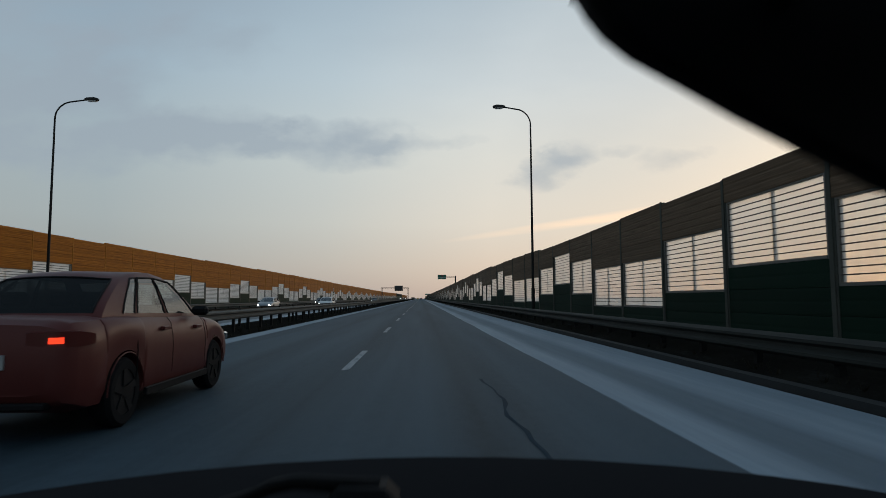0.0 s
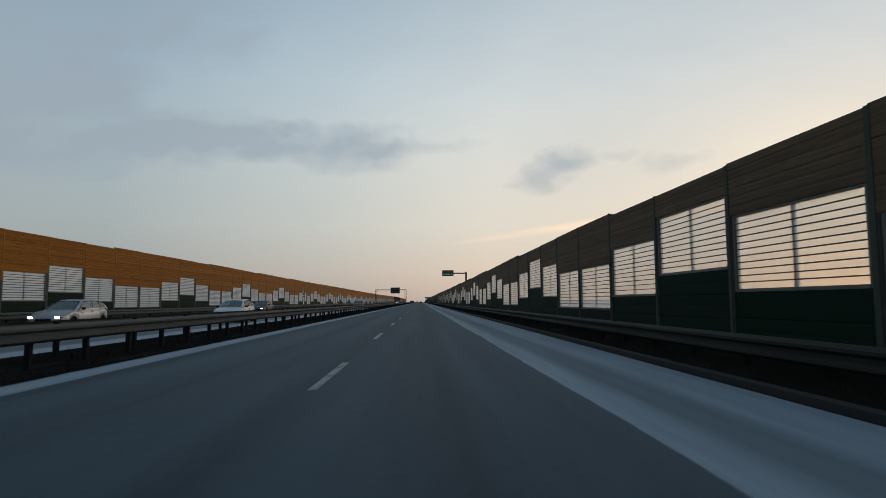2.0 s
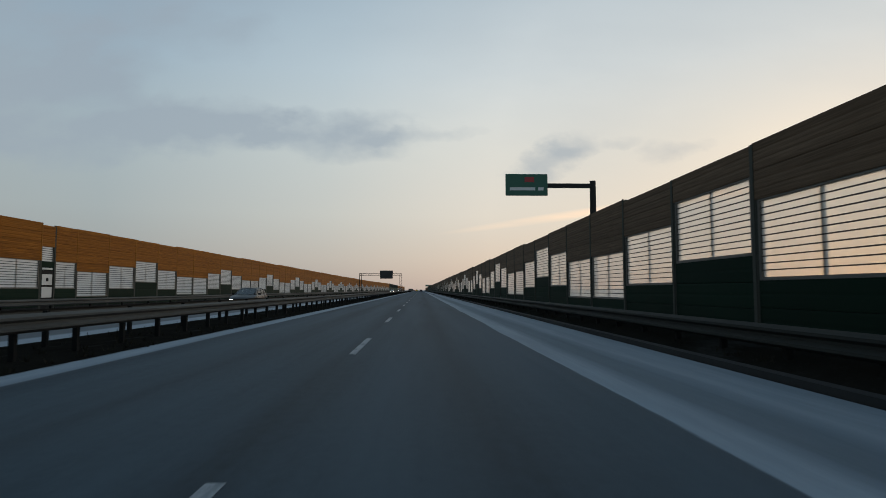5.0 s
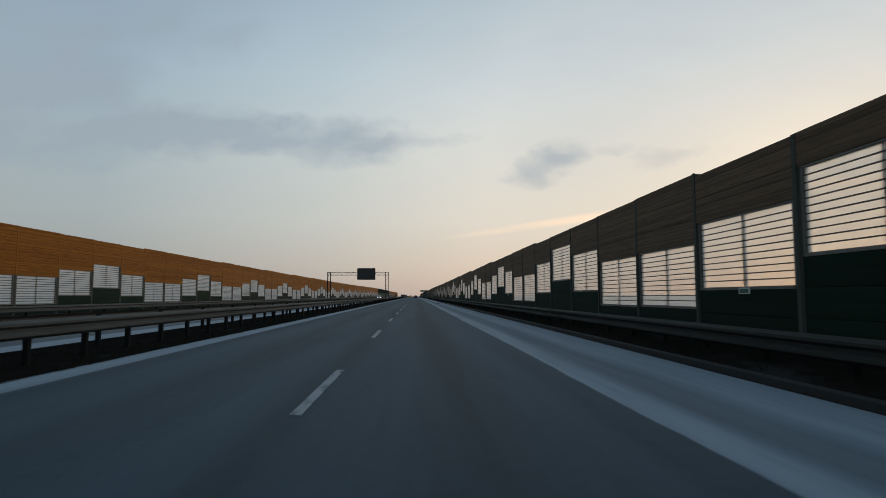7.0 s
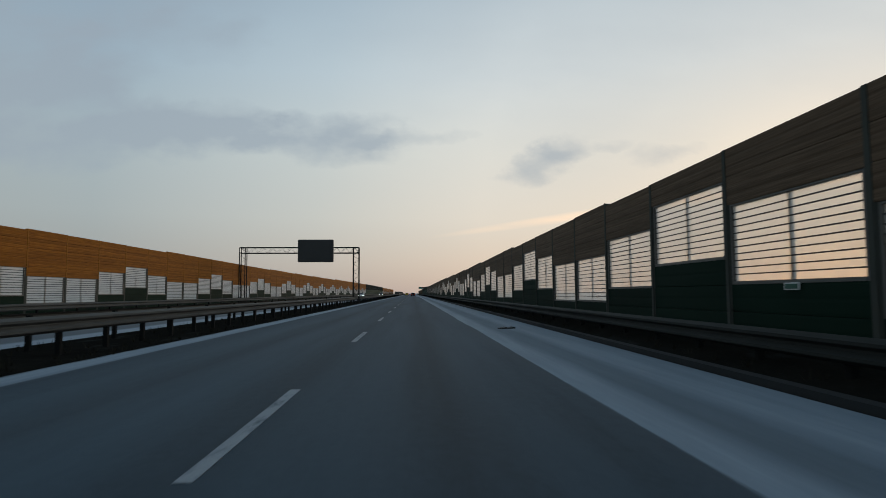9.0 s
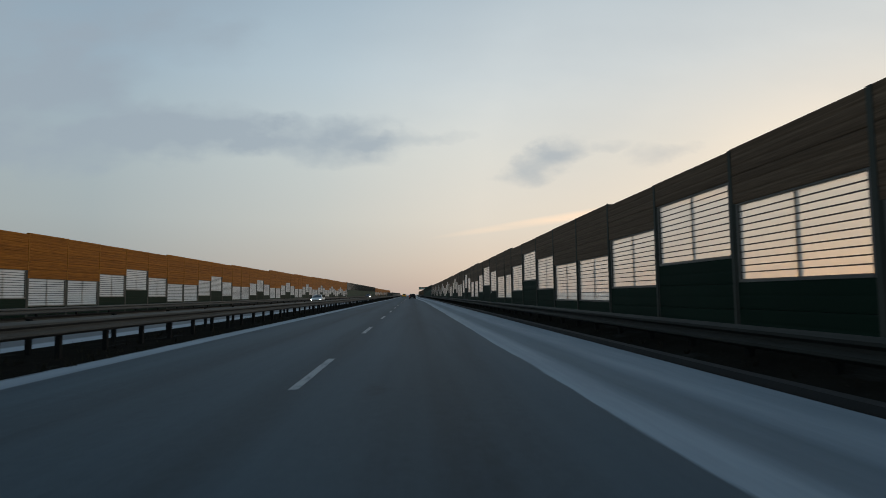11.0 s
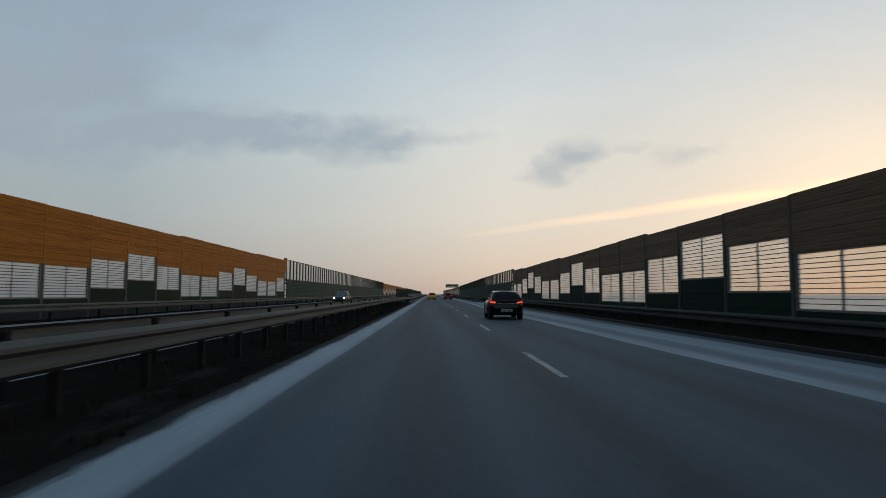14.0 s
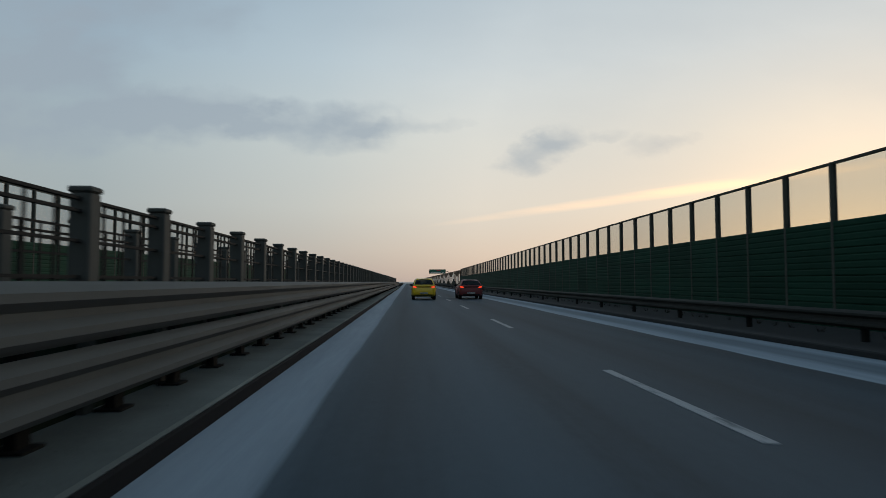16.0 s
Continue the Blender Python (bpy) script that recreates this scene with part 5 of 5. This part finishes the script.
def park(car, x, y, size, turn=0, tall=1.0):
    """Stands a car on the road, scaled as a whole."""
    car.matrix_basis = pose(x, y, 0, 0, 0, turn) @ Matrix.Diagonal((size, size, size * tall, 1))


park(make_car("dusty dark red saloon with lit tail lamp in the fast lane", "saloon", RED, 4.2, 1.66, 1.455, 0.31, belt=1.08), -2.13, -6.33, 0.935, 0, 1.025)
park(make_car("bright yellow hatchback with lit tail lamps in the fast lane", "hatch", YELLOW, 4.0, 1.66, 1.40, 0.30, doors=2), -1.44, 509.0, 0.907, 0, 1.05)
park(make_car("dull red hatchback with lit tail lamps in the slow lane", "hatch", MAROON, 4.05, 1.68, 1.36, 0.31, doors=2), 1.57, 510.3, 0.93)
park(make_car("black five-door hatchback with lit tail lamps in the slow lane", "hatch", BLACK, 3.92, 1.60, 1.33, 0.30, belt=0.95), 1.53, 421.15, 0.944, -1.0)
park(make_car("silver oncoming hatchback with headlamps on", "hatch", SILVER, 4.0, 1.66, 1.38, 0.29, "front", lit=False), -13.4, 46.4, 0.92, 180)
park(make_car("white oncoming hatchback with headlamps on", "hatch", WHITE, 4.0, 1.66, 1.40, 0.3, "front", lit=False), -9.2, 55.3, 0.92, 180)
park(make_car("dull olive oncoming saloon with headlamps on", "saloon", OLIVE, 4.2, 1.66, 1.36, 0.3, "front", lit=False), -13.4, 77.6, 0.92, 180)
park(make_car("white oncoming saloon with headlamps on", "saloon", WHITE, 4.3, 1.7, 1.34, 0.3, "front", lit=False), -11.4, 364.3, 0.92, 180)
park(make_car("dark grey oncoming car with bright headlamps", "tall", GREY, 4.2, 1.75, 1.55, 0.33, "front", lit=False), -11.3, 459.5, 0.9, 180)
park(make_car("grey oncoming car far off with headlamps on", "hatch", GREY, 4.0, 1.66, 1.38, 0.3, "front", lit=False), -9.4, 128.0, 0.92, 180)


BONNET = make_paint("dusty_black_bonnet", (0.019, 0.019, 0.021), 0.0, 0.5, 0.3, 0.0, 0.0)


def make_own_car():
    """The dark car that carries the camera, left where the drive begins: shell, roof on pillars with an open windscreen, mirror and wiper. The eye is over the origin."""
    th = tagged(new("car"), "dark glossy car with its bonnet, wiper and interior mirror", "car")
    eye = 1.097
    # lengthwise stations: y, half width, underside, top, crown
    st = [(-2.55, .62, .45, .70, .02), (-2.5, .72, .36, .84, .02), (-2.2, .80, .26, .88, .02), (-1.0, .83, .22, .88, .01), (0.1, .83, .22, .885, .01), (.45, .83, .22, .89, .05), (.6, .83, .22, .882, .06),
          (.8, .83, .22, .864, .065), (.95, .83, .22, .842, .068), (1.08, .83, .22, .82, .07), (1.15, .83, .22, .806, .07), (1.25, .83, .22, .780, .07), (1.45, .81, .22, .715, .07), (1.7, .76, .23, .62, .06), (1.85, .68, .26, .53, .05), (1.92, .55, .32, .46, .03)]
    bm = bmesh.new()
    rings = []
    for y, w, lo, hi, crown in st:
        d = hi - crown - lo
        side = [(0, lo), (w * .8, lo), (w * .97, lo + .15 * d), (w, lo + .5 * d), (w * .985, lo + .85 * d), (w * .95, lo + .97 * d)]
        side += [(w * a, hi - crown * a * a) for a in (.9, .75, .55, .35, .15)] + [(0, hi)]
        ring = side + [(-x, z) for x, z in reversed(side[1:-1])]
        rings.append([bm.verts.new((x, y, z)) for x, z in ring])
    n = len(rings[0])
    for r0, r1 in zip(rings, rings[1:]):
        for k in range(n):
            bm.faces.new((r0[k], r0[(k + 1) % n], r1[(k + 1) % n], r1[k]))
    bm.faces.new(list(reversed(rings[0])))
    bm.faces.new(rings[-1])
    part("body", bm, BONNET, th, smooth=True)
    bm = bmesh.new()
    box(bm, -.62, .62, -1.6, .45, 1.375, 1.425, 0.02)
    part("roof", bm, BLACK, th)
    for side in (-1, 1):
        for top_y, foot_y in ((.43, .84), (-.75, -.72), (-1.55, -2.05)):
            bm = bmesh.new()
            tube(bm, [(side * .62, top_y, 1.385), (side * .79, foot_y, .84)], [.035, .045], 8)
            part("pillar", bm, BLACK, th, smooth=True)
        for y in (-1.65, 1.05):
            bm = bmesh.new()
            bmesh.ops.create_cone(bm, cap_ends=True, segments=28, radius1=.3, radius2=.3, depth=.2, matrix=pose(side * .76, y, .3, 0, 90, 0))
            wh = part("wheel", bm, TYRE, th, smooth=True)
            bm = bmesh.new()
            bmesh.ops.create_cone(bm, cap_ends=True, segments=24, radius1=.19, radius2=.19, depth=.03, matrix=pose(side * .865, y, .3, 0, 90, 0))
            part("rim", bm, RIM, wh)
    # interior mirror: a rounded black housing hung from the roof's front edge
    deep = .5
    rim = [(.080, .300), (.083, .205), (.090, .188), (.101, .174), (.118, .160), (.150, .142), (.186, .121), (.228, .099), (.283, .071), (.33, .052), (.40, .045), (.43, .09), (.43, .26)]
    bm = bmesh.new()
    rings = [[bm.verts.new((.018 + cx + (x * 1.316 - cx) * k, deep + dy, eye - .003 + cz + (min(z * 1.316, .265) - cz) * k)) for x, z in rim] for dy, k, cx, cz in ((-.012, .95, .36, .2), (0, 1, .36, .2), (.02, 1, .36, .2), (.04, .85, .36, .2))]
    n = len(rim)
    for r0, r1 in zip(rings, rings[1:]):
        for k in range(n):
            bm.faces.new((r0[k], r0[(k + 1) % n], r1[(k + 1) % n], r1[k]))
    bm.faces.new(list(reversed(rings[0])))
    bm.faces.new(rings[-1])
    mirror = part("interior_mirror", bm, TRIM, th, "black interior mirror housing")
    bm = bmesh.new()
    tube(bm, [(.3, deep + .01, eye + .24), (.29, .46, eye + .27), (.28, .42, eye + .285)], [.012, .014, .018], 8)
    part("stem", bm, TRIM, mirror, smooth=True)
    # wiper arm and its hub at the foot of the windscreen
    bm = bmesh.new()
    tube(bm, [(-.21, .62, .895), (-.174, .61, .908), (-.152, .6, .919), (-.13, .6, .923), (-.10, .6, .921), (-.05, .6, .918)], [.006, .006, .007, .007, .008, .008], 8)
    part("wiper_arm", bm, TRIM, th, smooth=True)
    bm = bmesh.new()
    box(bm, -.10, -.031, .57, .63, .88, .921, 0.012)
    part("wiper_hub", bm, TRIM, th, smooth=True)
    return th


make_own_car().matrix_basis = pose(1.193, -12.98, 0, 0, 0, -1.0)
